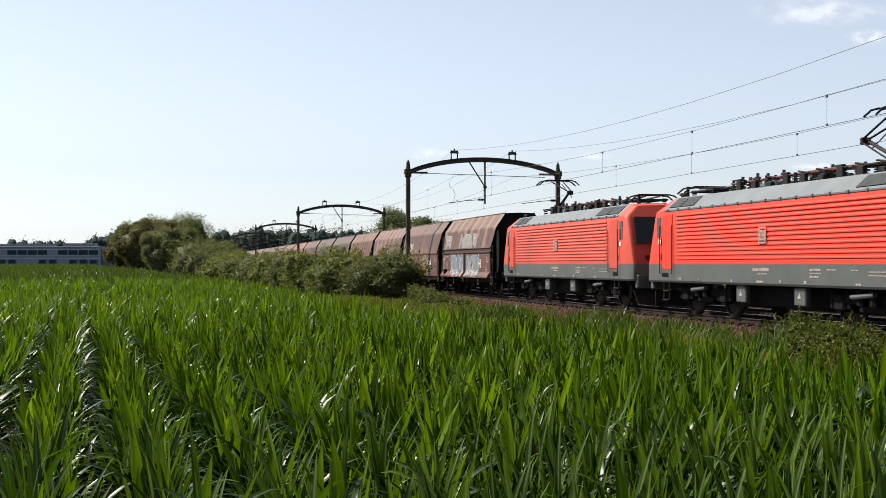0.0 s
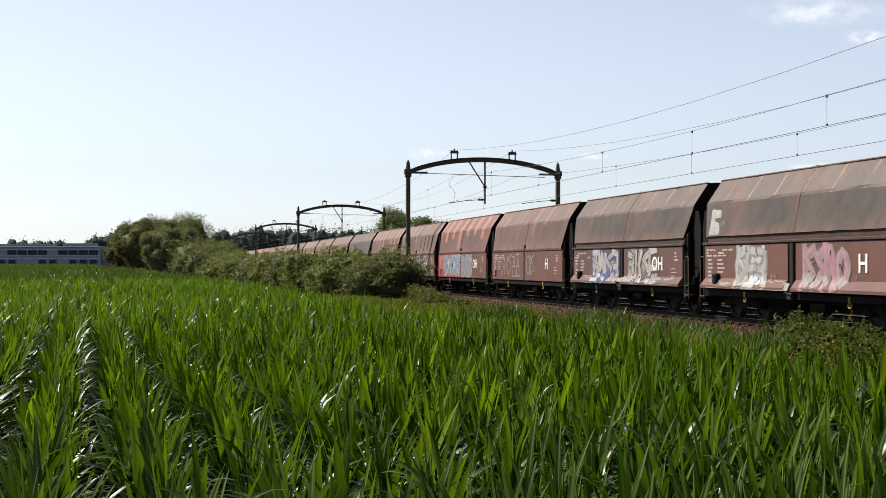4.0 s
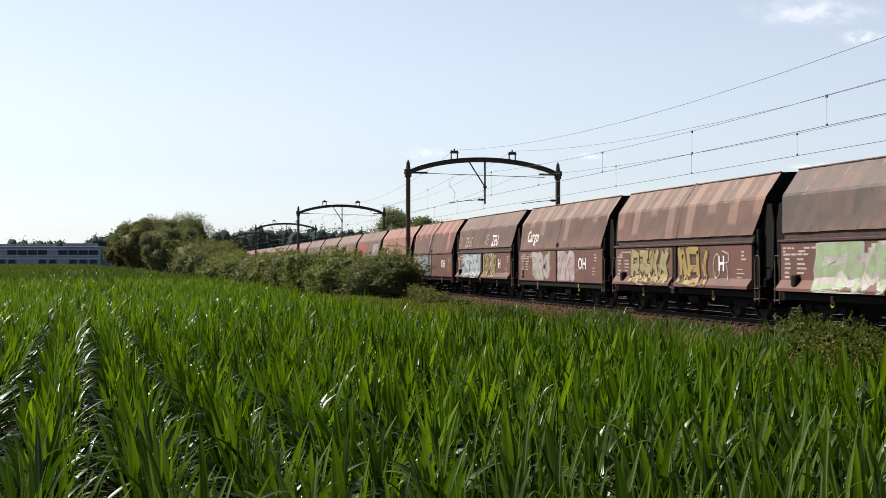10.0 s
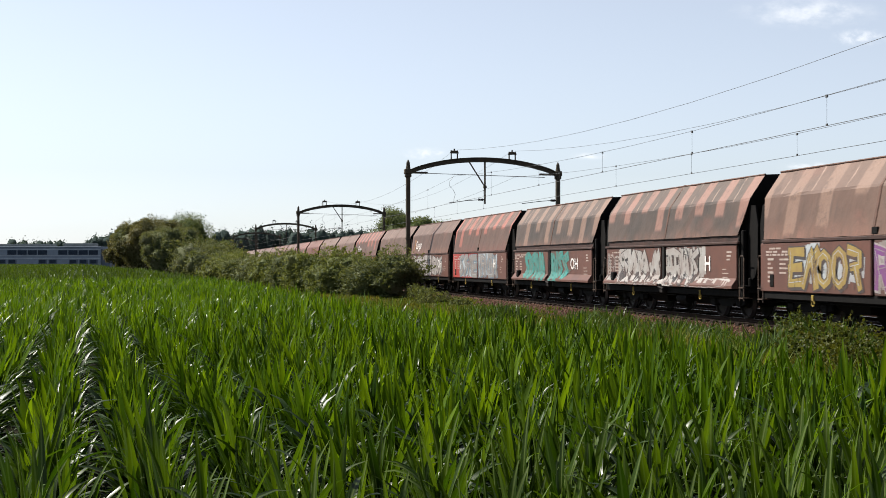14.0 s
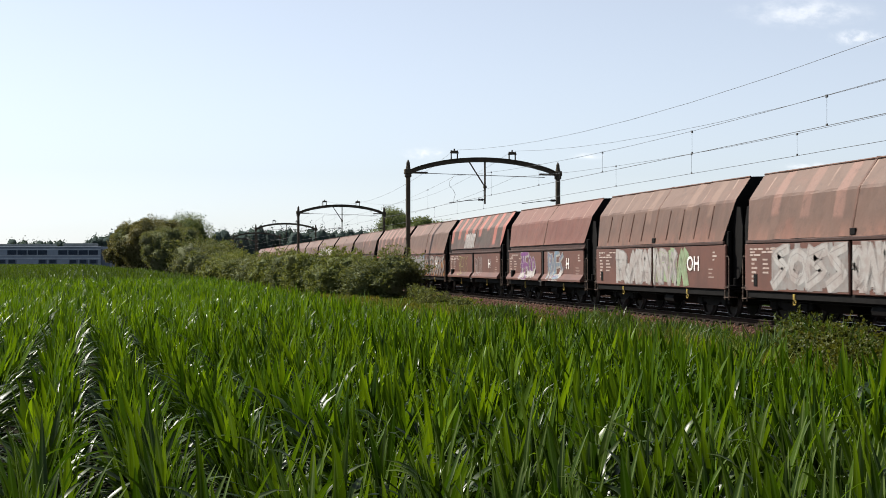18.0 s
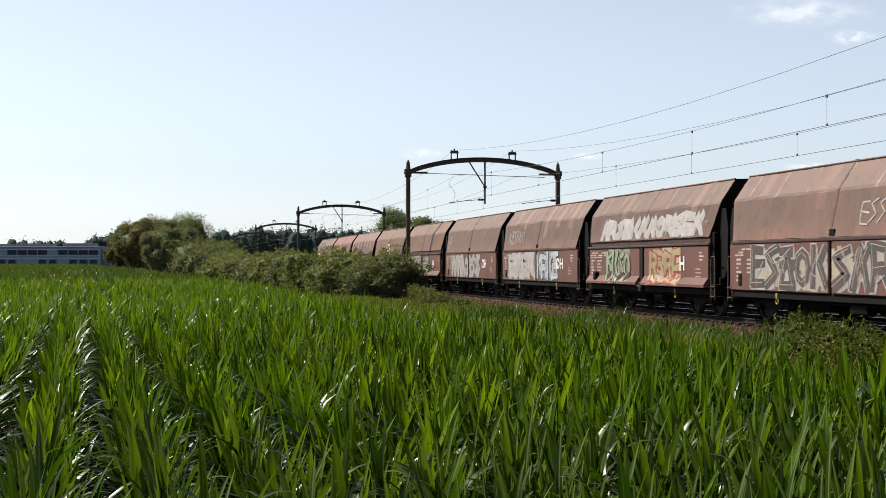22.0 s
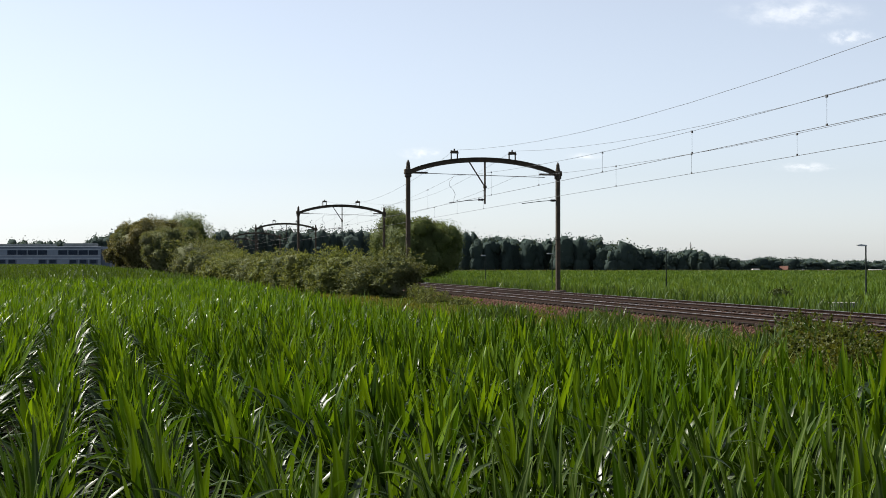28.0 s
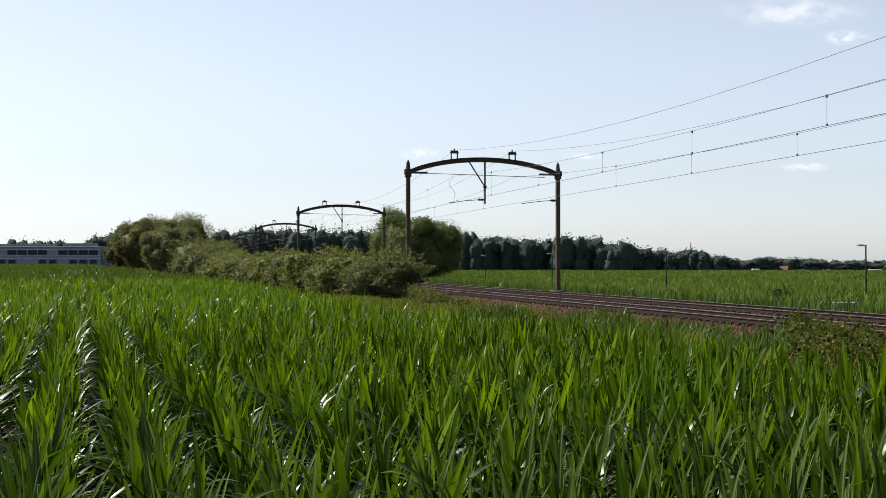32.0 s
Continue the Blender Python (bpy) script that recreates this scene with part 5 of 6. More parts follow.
def foliage(blobs, count, size, flat=0.55, droop=0.0, seed=1, rough=0.3, core=0.82, depth=0.24, sprigs=0.34, ball=None):
    """Leaves as small diamonds on lumpy ellipsoids (centre, radii), loosely layered over a leafy core."""
    rng = np.random.default_rng(seed)
    ball_v, ball_f = ball or (BALL_V, BALL_F)
    blobs = np.asarray(blobs, float)
    area = (blobs[:, 3] * blobs[:, 4] * blobs[:, 5]) ** 0.67
    share = np.maximum(20, (count * area / area.sum()).astype(int))
    V, F, n = [], [], 0
    for b, m in zip(blobs, share):
        state = int(rng.integers(1 << 30))
        d = rng.normal(size=(m, 3))
        d /= np.linalg.norm(d, axis=1, keepdims=True)
        r = lumps(d, np.random.default_rng(state), rough) * (1.0 - depth * rng.random(m) ** 0.75 + 0.02 * np.minimum(np.abs(rng.normal(size=m)), 2.0))
        # a third of the leaves sit on sprigs that stand out of the crown
        ns = max(6, m // 45)
        sd = rng.normal(size=(ns, 3)) + np.array([0, 0, 0.5])
        sd /= np.linalg.norm(sd, axis=1, keepdims=True)
        sl = rng.uniform(0.06, 0.26, ns)
        on = rng.random(m) < sprigs
        which = rng.integers(0, ns, m)
        along = rng.random(m)
        d = np.where(on[:, None], sd[which] + rng.normal(0, 0.035, (m, 3)), d)
        base_r = lumps(d / np.linalg.norm(d, axis=1, keepdims=True), np.random.default_rng(state), rough)
        r = np.where(on, base_r * 0.95 + sl[which] * along, r)
        p = b[:3] + d * r[:, None] * b[3:6]
        ax = rng.normal(size=(m, 3)) + d * 0.6
        ax[:, 2] -= droop
        ax /= np.linalg.norm(ax, axis=1, keepdims=True)
        nn = rng.normal(size=(m, 3)) * 0.7 + d * 0.8 + np.array([0, 0, 0.4])
        side = np.cross(ax, nn)
        side /= np.linalg.norm(side, axis=1, keepdims=True) + 1e-6
        s = size * rng.uniform(0.6, 1.4, (m, 1))
        v = np.stack([p - ax * s * 0.5, p + side * s * flat * 0.5, p + ax * s * 0.5, p - side * s * flat * 0.5], 1).reshape(-1, 3)
        cv = b[:3] + ball_v * (lumps(ball_v, np.random.default_rng(state), rough) * core)[:, None] * b[3:6]
        V += [v, cv]
        F += [np.arange(len(v)).reshape(-1, 4) + n, ball_f + n + len(v)]
        n += len(v) + len(cv)
    return np.concatenate(V), np.concatenate(F)


def limbs(height, spread, r, n, seed, start=0.3):
    """A tapered trunk with limbs."""
    rnd = random.Random(seed)
    s = Shape()
    s.tube([(0, 0, -0.2), (0.05 * height * 0.1, 0, height * 0.35), (0, 0.02 * height, height * 0.75)], r, 8, r2=r * 0.35)
    for k in range(n):
        a, h = 6.283 * k / n + rnd.uniform(-0.4, 0.4), height * (start + 0.4 * rnd.random())
        e = spread * rnd.uniform(0.5, 0.9)
        s.tube([(0, 0, h), (math.cos(a) * e * 0.5, math.sin(a) * e * 0.5, h + height * 0.14), (math.cos(a) * e, math.sin(a) * e, h + height * 0.24)], r * 0.4, 5, r2=r * 0.1)
    return s


def shrub(x, y, w, d, h, mat, count, size, seed, label, name="shrub", group="hedge shrubs along the field", core=0.7, sprigs=0.36):
    """A shrub of several stems with a ragged crown down to the ground."""
    rnd = random.Random(seed)
    t = thing(name, label, name.replace("_", " "), group, pose(x, y, float(ground_z(x, y))))
    s = Shape()
    for k in range(5):
        a = rnd.uniform(0, 6.28)
        s.tube([(0, 0, -0.1), (math.cos(a) * w * 0.15, math.sin(a) * d * 0.15, h * 0.4), (math.cos(a) * w * 0.3, math.sin(a) * d * 0.3, h * 0.75)], 0.05, 5, r2=0.015)
    part("stems", s.mesh("stems", BARK), t)
    blobs = [(0, 0, h * 0.42, w * 0.40, d * 0.42, h * 0.46)]
    for k in range(11):
        a = 0.9 * k + rnd.uniform(-0.3, 0.3)
        zz = rnd.uniform(0.2, 0.62)
        blobs.append((math.cos(a) * w * 0.26, math.sin(a) * d * 0.26, h * zz, w * rnd.uniform(0.16, 0.24), d * rnd.uniform(0.16, 0.24), h * rnd.uniform(0.2, 0.3)))
    v, f = foliage(blobs, int(count * 1.05), size * 0.88, seed=seed, core=core, sprigs=sprigs, rough=0.5, depth=0.34)
    part("foliage", bulk("foliage", v, f, mat), t)
    return t


def tree(x, y, h, w, mat, count, size, seed, label, trunk=0.25, low=0.25, droop=0.0, group="trees", name="tree", blobs_n=12):
    rnd = random.Random(seed)
    t = thing(name, label, "tree", group, pose(x, y, float(ground_z(x, y))))
    part("trunk", limbs(h, w * 0.4, trunk, 7, seed).mesh("trunk", BARK), t)
    mid, tall = h * (low + 1) / 2, h * (1 - low) / 2
    blobs = [(0, 0, mid, w * 0.41, w * 0.41, tall * 0.95)]
    for k in range(2 * blobs_n):
        a, u = 2.4 * k, rnd.uniform(-0.8, 0.8)
        q = math.sqrt(1 - u * u) * w * rnd.uniform(0.26, 0.37)
        g = rnd.uniform(0.09, 0.15)
        blobs.append((math.cos(a) * q, math.sin(a) * q, mid + tall * u * 0.84, w * g, w * g, w * g * rnd.uniform(0.8, 1.05)))
    v, f = foliage(blobs, int(count * 1.8), size * 0.70, seed=seed, droop=droop, core=0.80, depth=0.26, sprigs=0.0, rough=0.38, ball=(ROUGH_V, ROUGH_F))
    part("crown", bulk("crown", v, f, mat), t)
    return t


# hedge along the field edge, from the large shrub by the mast to the tall trees at the field's end
shrub(12.9, 76.5, 5.4, 4.2, 3.0, HEDGE_DARK, 34000, 0.14, 1, "large grey-green shrub with small leaves beside the mast")
HEDGE_ROW = [(11.2, 82, 5.2, 4.0, 3.1, HEDGE, 22000, 0.15), (10.6, 90, 5.2, 5.0, 3.3, HEDGE, 22000, 0.16), (10.0, 97, 5.4, 5.0, 3.2, HEDGE_DARK, 19000, 0.16),
             (9.4, 105, 5.6, 5.5, 3.3, HEDGE, 19000, 0.17), (8.6, 114, 5.8, 6, 3.2, HEDGE_DARK, 18000, 0.18), (7.8, 124, 6.2, 6.5, 3.2, HEDGE, 17000, 0.19), (11.0, 86, 4.2, 3.6, 2.7, HEDGE_DARK, 13000, 0.15), (10.4, 93.5, 4.4, 3.8, 2.9, HEDGE, 13000, 0.16), (9.7, 101, 4.6, 4.0, 2.7, HEDGE, 12000, 0.16), (9.0, 109.5, 4.8, 4.4, 2.9, HEDGE_DARK, 12000, 0.17),
             (6.9, 135, 6.6, 7, 3.8, HEDGE, 17000, 0.20), (6.0, 147, 7.4, 7, 4.6, HEDGE_DARK, 18000, 0.22), (5.0, 160, 8.6, 8, 5.8, HEDGE_DARK, 22000, 0.24)]
for i, (x, y, w, d, h, m, n, sz) in enumerate(HEDGE_ROW):
    shrub(x, y, w, d, h, m, n, sz, 20 + i, "dense green hedge shrub at the field edge" if m is HEDGE else "darker green hedge shrub at the field edge")
for k, (x, y, w, h) in enumerate(((14.2, 70.5, 1.5, 0.95), (13.7, 68.2, 1.3, 0.75), (14.5, 67.4, 1.0, 0.6), (14.0, 72.3, 1.2, 1.1), (13.2, 65.6, 1.0, 0.45), (14.6, 64.6, 0.9, 0.5), (14.3, 62.0, 0.8, 0.45))):
    shrub(x, y, w, w * 1.1, h, HEDGE, 2600, 0.085, 51 + k, "low pale green bramble tangle beside the track", "bramble", "brambles beside the track", 0.25, 0.55)

# far woods
F_PX, CX, HOR = 2323.0, 784.0, 468.0
YAW = radians(12.14)


def place(px, dist):
    """A plan position at a sideways measure px of the view and a depth."""
    a = (px - CX) / F_PX
    return (dist * (math.sin(YAW) + a * math.cos(YAW)), dist * (math.cos(YAW) - a * math.sin(YAW)))


tree(*place(262, 208), 9.2, 12.6, RUSSET, 26000, 0.36, 61, "tall tree with brownish-green leaves at the field end", 0.3, 0.05)
tree(*place(225, 224), 8.6, 8.5, RUSSET, 18000, 0.36, 62, "tree with brownish-green leaves at the field end", 0.3, 0.05)
tree(*place(322, 214), 9.3, 10.6, WILLOW, 22000, 0.36, 63, "tall dark green tree at the field end", 0.3, 0.05)
tree(*place(302, 192), 7.6, 11.0, HEDGE_DARK, 26000, 0.3, 66, "broad rounded green tree before the taller ones", 0.25, 0.03)
tree(*place(378, 226), 6.0, 8.5, WILLOW, 14000, 0.36, 64, "lower green tree beside the taller ones", 0.25, 0.05)
tree(*place(737, 206), 11.2, 16.6, WILLOW, 46000, 0.32, 65, "broad round willow standing beyond the tracks", 0.4, 0.03, 0.6, blobs_n=16)


def wood(name, spans, label, seed):
    """A far wood: many crowns in one mesh; spans: (px0, px1, top0, top1, depth)."""
    rng = np.random.default_rng(seed)
    V, F, n = [], [], 0
    for p0, p1, t0, t1, dist in spans:
        m = max(2, int((p1 - p0) * dist / F_PX / 2.1))
        for k in range(m):
            for row in range(3):
                u = (k + rng.uniform(0, 1)) / m
                dd = dist + row * 7 + rng.uniform(-3, 3)
                x, y = place(p0 + (p1 - p0) * u, dd)
                top = 1.62 + (HOR - (t0 + (t1 - t0) * u)) * dist / F_PX + rng.uniform(-1.3, 0.5)
                base = -1.2 if x > 26 else float(ground_z(x, y))
                h = top - base
                w = rng.uniform(1.9, 3.6)
                bl = [(x, y, base + h * 0.5, w, w, h * 0.5), (x, y, base + h * 0.22, w * 1.25, w, h * 0.3)]
                for j in range(3):
                    a = rng.uniform(0, 6.28)
                    bl.append((x + math.cos(a) * w * 0.6, y + math.sin(a) * w * 0.6, base + h * rng.uniform(0.3, 0.75), w * 0.6, w * 0.6, h * 0.2))
                v, f = foliage(bl, 430, 0.55, 0.8, seed=int(rng.integers(1e9)), rough=0.34, sprigs=0.0, core=0.84, depth=0.22, ball=(ROUGH_V, ROUGH_F))
                V.append(v)
                F.append(f + n)
                n += len(v)
    solid(name, bulk(name, np.concatenate(V), np.concatenate(F), FOREST_HAZE), label, "woods", kind="stuff")


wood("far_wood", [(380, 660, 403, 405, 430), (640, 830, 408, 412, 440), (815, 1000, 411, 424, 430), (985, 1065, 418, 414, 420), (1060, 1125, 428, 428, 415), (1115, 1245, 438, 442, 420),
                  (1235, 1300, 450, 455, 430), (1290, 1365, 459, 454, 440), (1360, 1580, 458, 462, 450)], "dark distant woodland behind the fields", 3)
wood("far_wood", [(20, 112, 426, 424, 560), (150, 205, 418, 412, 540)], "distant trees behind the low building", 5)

# corn
ROW = radians(3.25)                       # rows lean from +y towards -x
ROW_DIR = (-math.sin(ROW), math.cos(ROW))


def corn_leaf(length, width, lean, arch, segs, fold=True, twist=0.0):
    """One blade: rises at lean from upright, bends over by arch and twists; folded along its midrib."""
    v, f, x, z, a = [], [], 0.0, 0.0, lean
    step = length / segs
    for k in range(segs + 1):
        u = k / segs
        w = width * 0.5 * (min(1, 0.5 + 2.0 * u) * (1 - u ** 2.2)) + 0.0012
        cx, cz = -math.cos(a), math.sin(a)
        up = 0.34 * w if fold else 0
        th = twist * u + 0.16 * math.sin(u * 9 + length * 40)
        cy, sy = w * math.cos(th), w * math.sin(th)
        if fold:
            v += [(x + cx * (up + sy), cy, z + cz * (up + sy)), (x, 0, z), (x + cx * (up - sy), -cy, z + cz * (up - sy))]
        else:
            v += [(x + cx * sy, cy, z + cz * sy), (x - cx * sy, -cy, z - cz * sy)]
        if k and fold:
            i = 3 * k
            f += [(i - 3, i - 2, i + 1, i), (i - 2, i - 1, i + 2, i + 1)]
        elif k:
            f.append((2 * k - 2, 2 * k - 1, 2 * k + 1, 2 * k))
        x, z = x + math.sin(a) * step, z + math.cos(a) * step
        a += arch / segs * (0.25 + 1.5 * u)
    return np.array(v), f


def corn_spec(rnd, h):
    """The leaves of one plant: height on the stalk, turn, length, width, lean, arch, twist; the five low ones first."""
    out = []
    for k in range(12):
        turn = math.pi * k + rnd.gauss(0, 0.55)
        twist = rnd.uniform(-0.8, 0.8)
        if k >= 5:                          # long upright blades of the whorl, now and then a tip bent over
            bent = rnd.random() < 0.08
            out.append((h * (0.24 + 0.32 * (k - 5) / 6), turn, h * rnd.uniform(0.36, 0.54), rnd.uniform(0.050, 0.076), rnd.uniform(0.03, 0.38),
                        rnd.uniform(1.2, 2.0) if bent else rnd.uniform(-0.15, 0.42), twist))
        else:                               # broad lower leaves that arch out over the furrow
            out.append((h * (0.12 + 0.075 * k), turn, h * rnd.uniform(0.42, 0.58), rnd.uniform(0.062, 0.088), rnd.uniform(0.35, 0.80), rnd.uniform(1.0, 2.0), twist * 0.5))
    return out


def turned(v, a, z):
    c, s = math.cos(a), math.sin(a)
    return np.stack([v[:, 0] * c - v[:, 1] * s, v[:, 0] * s + v[:, 1] * c, v[:, 2] + z], -1)


def corn_template(seed, segs, leaves, fold, wide=1.0):
    """A whole plant as quads, for the bulk of the field: vertices, faces and the slot of each face, low shade-coloured
    leaves in the second.
    """
    rnd = random.Random(seed)
    V, F, M, n = [], [], [], 0
    spec = corn_spec(rnd, 1.2)
    n_low = max(2, round(leaves * 0.4))
    for k, (h, a, ln, w, lean, arch, twist) in enumerate(spec[5 - min(5, n_low):5] + spec[12 - min(7, leaves - n_low):]):
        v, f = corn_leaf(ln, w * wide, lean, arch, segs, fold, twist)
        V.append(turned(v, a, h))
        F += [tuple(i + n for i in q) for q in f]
        M += [1 if k < min(5, n_low) else 0] * len(f)
        n += len(v)
    return np.concatenate(V), np.array(F), np.array(M)


def field_edge(y):
    """Where the corn ends towards the track."""
    return np.interp(y, [0, 11, 18, 25, 30, 42, 90, 130, 190, 230, 420], [7.8, 7.9, 8.1, 7.6, 6.9, 5.9, 4.6, 2.5, -2.5, -8.0, -24.0])


def corn_sites(y_from, y_to, gap, spacing, thin=1.0, seed=3):
    """Plan positions of the plants, row by row, inside the stretch that lies in view."""
    rng = np.random.default_rng(seed)
    P = []
    for r in range(-140, 40):
        if spacing > 0.8 and r % 2:
            continue
        t = np.arange(y_from - 4, y_to + 12, gap)
        t = t + rng.normal(0, gap * 0.18, len(t))
        ox = 0.49 + r * 0.75
        x = ox + ROW_DIR[0] * t + rng.normal(0, 0.085 if y_from < 20 else 0.15, len(t))
        y = ROW_DIR[1] * t
        ok = (y > y_from) & (y <= y_to) & (x < field_edge(y) + rng.normal(0, 0.15, len(t))) & (x > -0.125 * y - 1.6) & (rng.random(len(t)) < thin)
        ok &= (x * x + y * y) > 1.7 ** 2
        P.append(np.stack([x[ok], y[ok]], -1))
    return np.concatenate(P)


def corn_bulk(name, sites, temps, mat, label, seed, zscale=(0.84, 1.16)):
    rng = np.random.default_rng(seed)
    V, F, S, n = [], [], [], 0
    which = rng.integers(0, len(temps), len(sites))
    for k, (tv, tf, tm) in enumerate(temps):
        s = sites[which == k]
        if not len(s):
            continue
        m = len(s)
        a = ROW + math.pi * rng.integers(0, 2, m) + rng.normal(0, 0.45, m)
        sc = rng.uniform(*zscale, m)
        c, sn = np.cos(a)[:, None], np.sin(a)[:, None]
        x = (tv[None, :, 0] * c - tv[None, :, 1] * sn) * sc[:, None] + s[:, :1]
        y = (tv[None, :, 0] * sn + tv[None, :, 1] * c) * sc[:, None] + s[:, 1:2]
        z = tv[None, :, 2] * sc[:, None] + ground_z(s[:, 0], s[:, 1])[:, None]
        V.append(np.stack([x, y, z], -1).reshape(-1, 3))
        F.append((tf[None] + len(tv) * np.arange(m)[:, None, None] + n).reshape(-1, 4))
        S.append(np.tile(tm, m))
        n += m * len(tv)
    solid(name, bulk(name, np.concatenate(V), np.concatenate(F), mat, CORN_LOW_SHADE, index=np.concatenate(S)), label, "corn", kind="stuff")


SWAY = []
NEAR_START = 5.0


def near_corn():
    """The nearest plants, each a thing with its stalk and leaves."""
    protos = []
    for k in range(7):
        rnd = random.Random(100 + k)
        h = 1.2
        t = thing("corn_plant", "young green corn plant with long arching leaves", "corn plant", "corn plants in the nearest rows", pose(0, -40 - k, -0.6))
        s = Shape()
        s.tube([(0, 0, -0.03), (0.006, 0, h * 0.35), (0, 0.006, h * 0.72)], 0.014, 6, r2=0.006)
        part("stalk", s.mesh("stalk", CORN_STALK), t)
        for j, (z, a, ln, w, lean, arch, twist) in enumerate(corn_spec(rnd, h)):
            v, f = corn_leaf(ln, w, lean, arch, 8, True, twist)
            me = bulk("leaf", v, f, CORN_NEAR_LOW_SHADE if j < 5 else CORN_NEAR_SHADE)
            me.shade_smooth()
            part("leaf", me, t, at=pose(0, 0, z, 0, 0, math.degrees(a)))
        protos.append(t)
    rng = np.random.default_rng(5)
    sites = corn_sites(NEAR_START, 11.0, 0.14, 0.75)
    sites = sites[(sites[:, 0] > -1.5) & (sites[:, 0] < 5.2)]
    sites = sites[np.argsort(sites[:, 1])][:290]
    for k, (x, y) in enumerate(sites):
        p = protos[k % 7]
        m = pose(x, y, float(ground_z(x, y)), rng.uniform(-4, 4), rng.uniform(-4, 4), math.degrees(ROW) + 180 * int(rng.integers(0, 2)) + rng.normal(0, 26)) @ Matrix.Scale(rng.uniform(0.86, 1.14), 4)
        if k < 7:
            ob = p
            ob.matrix_basis = m
        else:
            ob = copy_thing(p, m)
            ob.matrix_basis = m
        SWAY.append((ob, m))
    return float(sites[:, 1].max())


NEAR_END = near_corn()
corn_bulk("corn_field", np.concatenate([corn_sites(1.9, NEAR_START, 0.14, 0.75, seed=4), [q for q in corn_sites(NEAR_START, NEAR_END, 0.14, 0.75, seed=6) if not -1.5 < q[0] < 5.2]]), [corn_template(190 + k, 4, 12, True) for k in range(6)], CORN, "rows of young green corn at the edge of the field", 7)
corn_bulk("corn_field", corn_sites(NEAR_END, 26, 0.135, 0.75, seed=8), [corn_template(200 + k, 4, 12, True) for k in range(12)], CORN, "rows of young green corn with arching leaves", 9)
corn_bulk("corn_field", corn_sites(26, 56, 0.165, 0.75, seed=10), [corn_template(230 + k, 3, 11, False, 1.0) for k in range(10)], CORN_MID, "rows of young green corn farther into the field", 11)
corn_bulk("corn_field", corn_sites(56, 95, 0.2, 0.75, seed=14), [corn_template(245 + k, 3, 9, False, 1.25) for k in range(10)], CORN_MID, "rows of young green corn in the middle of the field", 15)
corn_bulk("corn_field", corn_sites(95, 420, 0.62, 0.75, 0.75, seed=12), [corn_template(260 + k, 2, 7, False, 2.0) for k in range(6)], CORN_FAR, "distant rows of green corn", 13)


def blades(name, x, y, h, width, mat, label, seed, lean=0.35, zoff=0.0, cat="grass"):
    """Grass and weeds: bent blades of two joined quads."""
    rng = np.random.default_rng(seed)
    n = len(x)
    a, l = rng.uniform(0, 6.28, n), np.abs(rng.normal(0, lean, n)) + 0.05
    dx, dy = np.cos(a) * l * h, np.sin(a) * l * h
    b = rng.uniform(0, 6.28, n)
    wx, wy = np.cos(b) * width, np.sin(b) * width
    z = ground_z(x, y) + zoff
    P = lambda t, w: [np.stack([x + dx * t * t + s * wx * w, y + dy * t * t + s * wy * w, z + h * t * (1 - 0.15 * l * t)], -1) for s in (-1, 1)]
    v = np.stack([*P(0, 0.6), *P(0.55, 1.0), *P(1.0, 0.12)], 1).reshape(-1, 3)
    q = np.array([(0, 1, 3, 2), (2, 3, 5, 4)])
    f = (q[None] + 6 * np.arange(n)[:, None, None]).reshape(-1, 4)
    solid(name, bulk(name, v, f, mat), label, cat, kind="stuff")


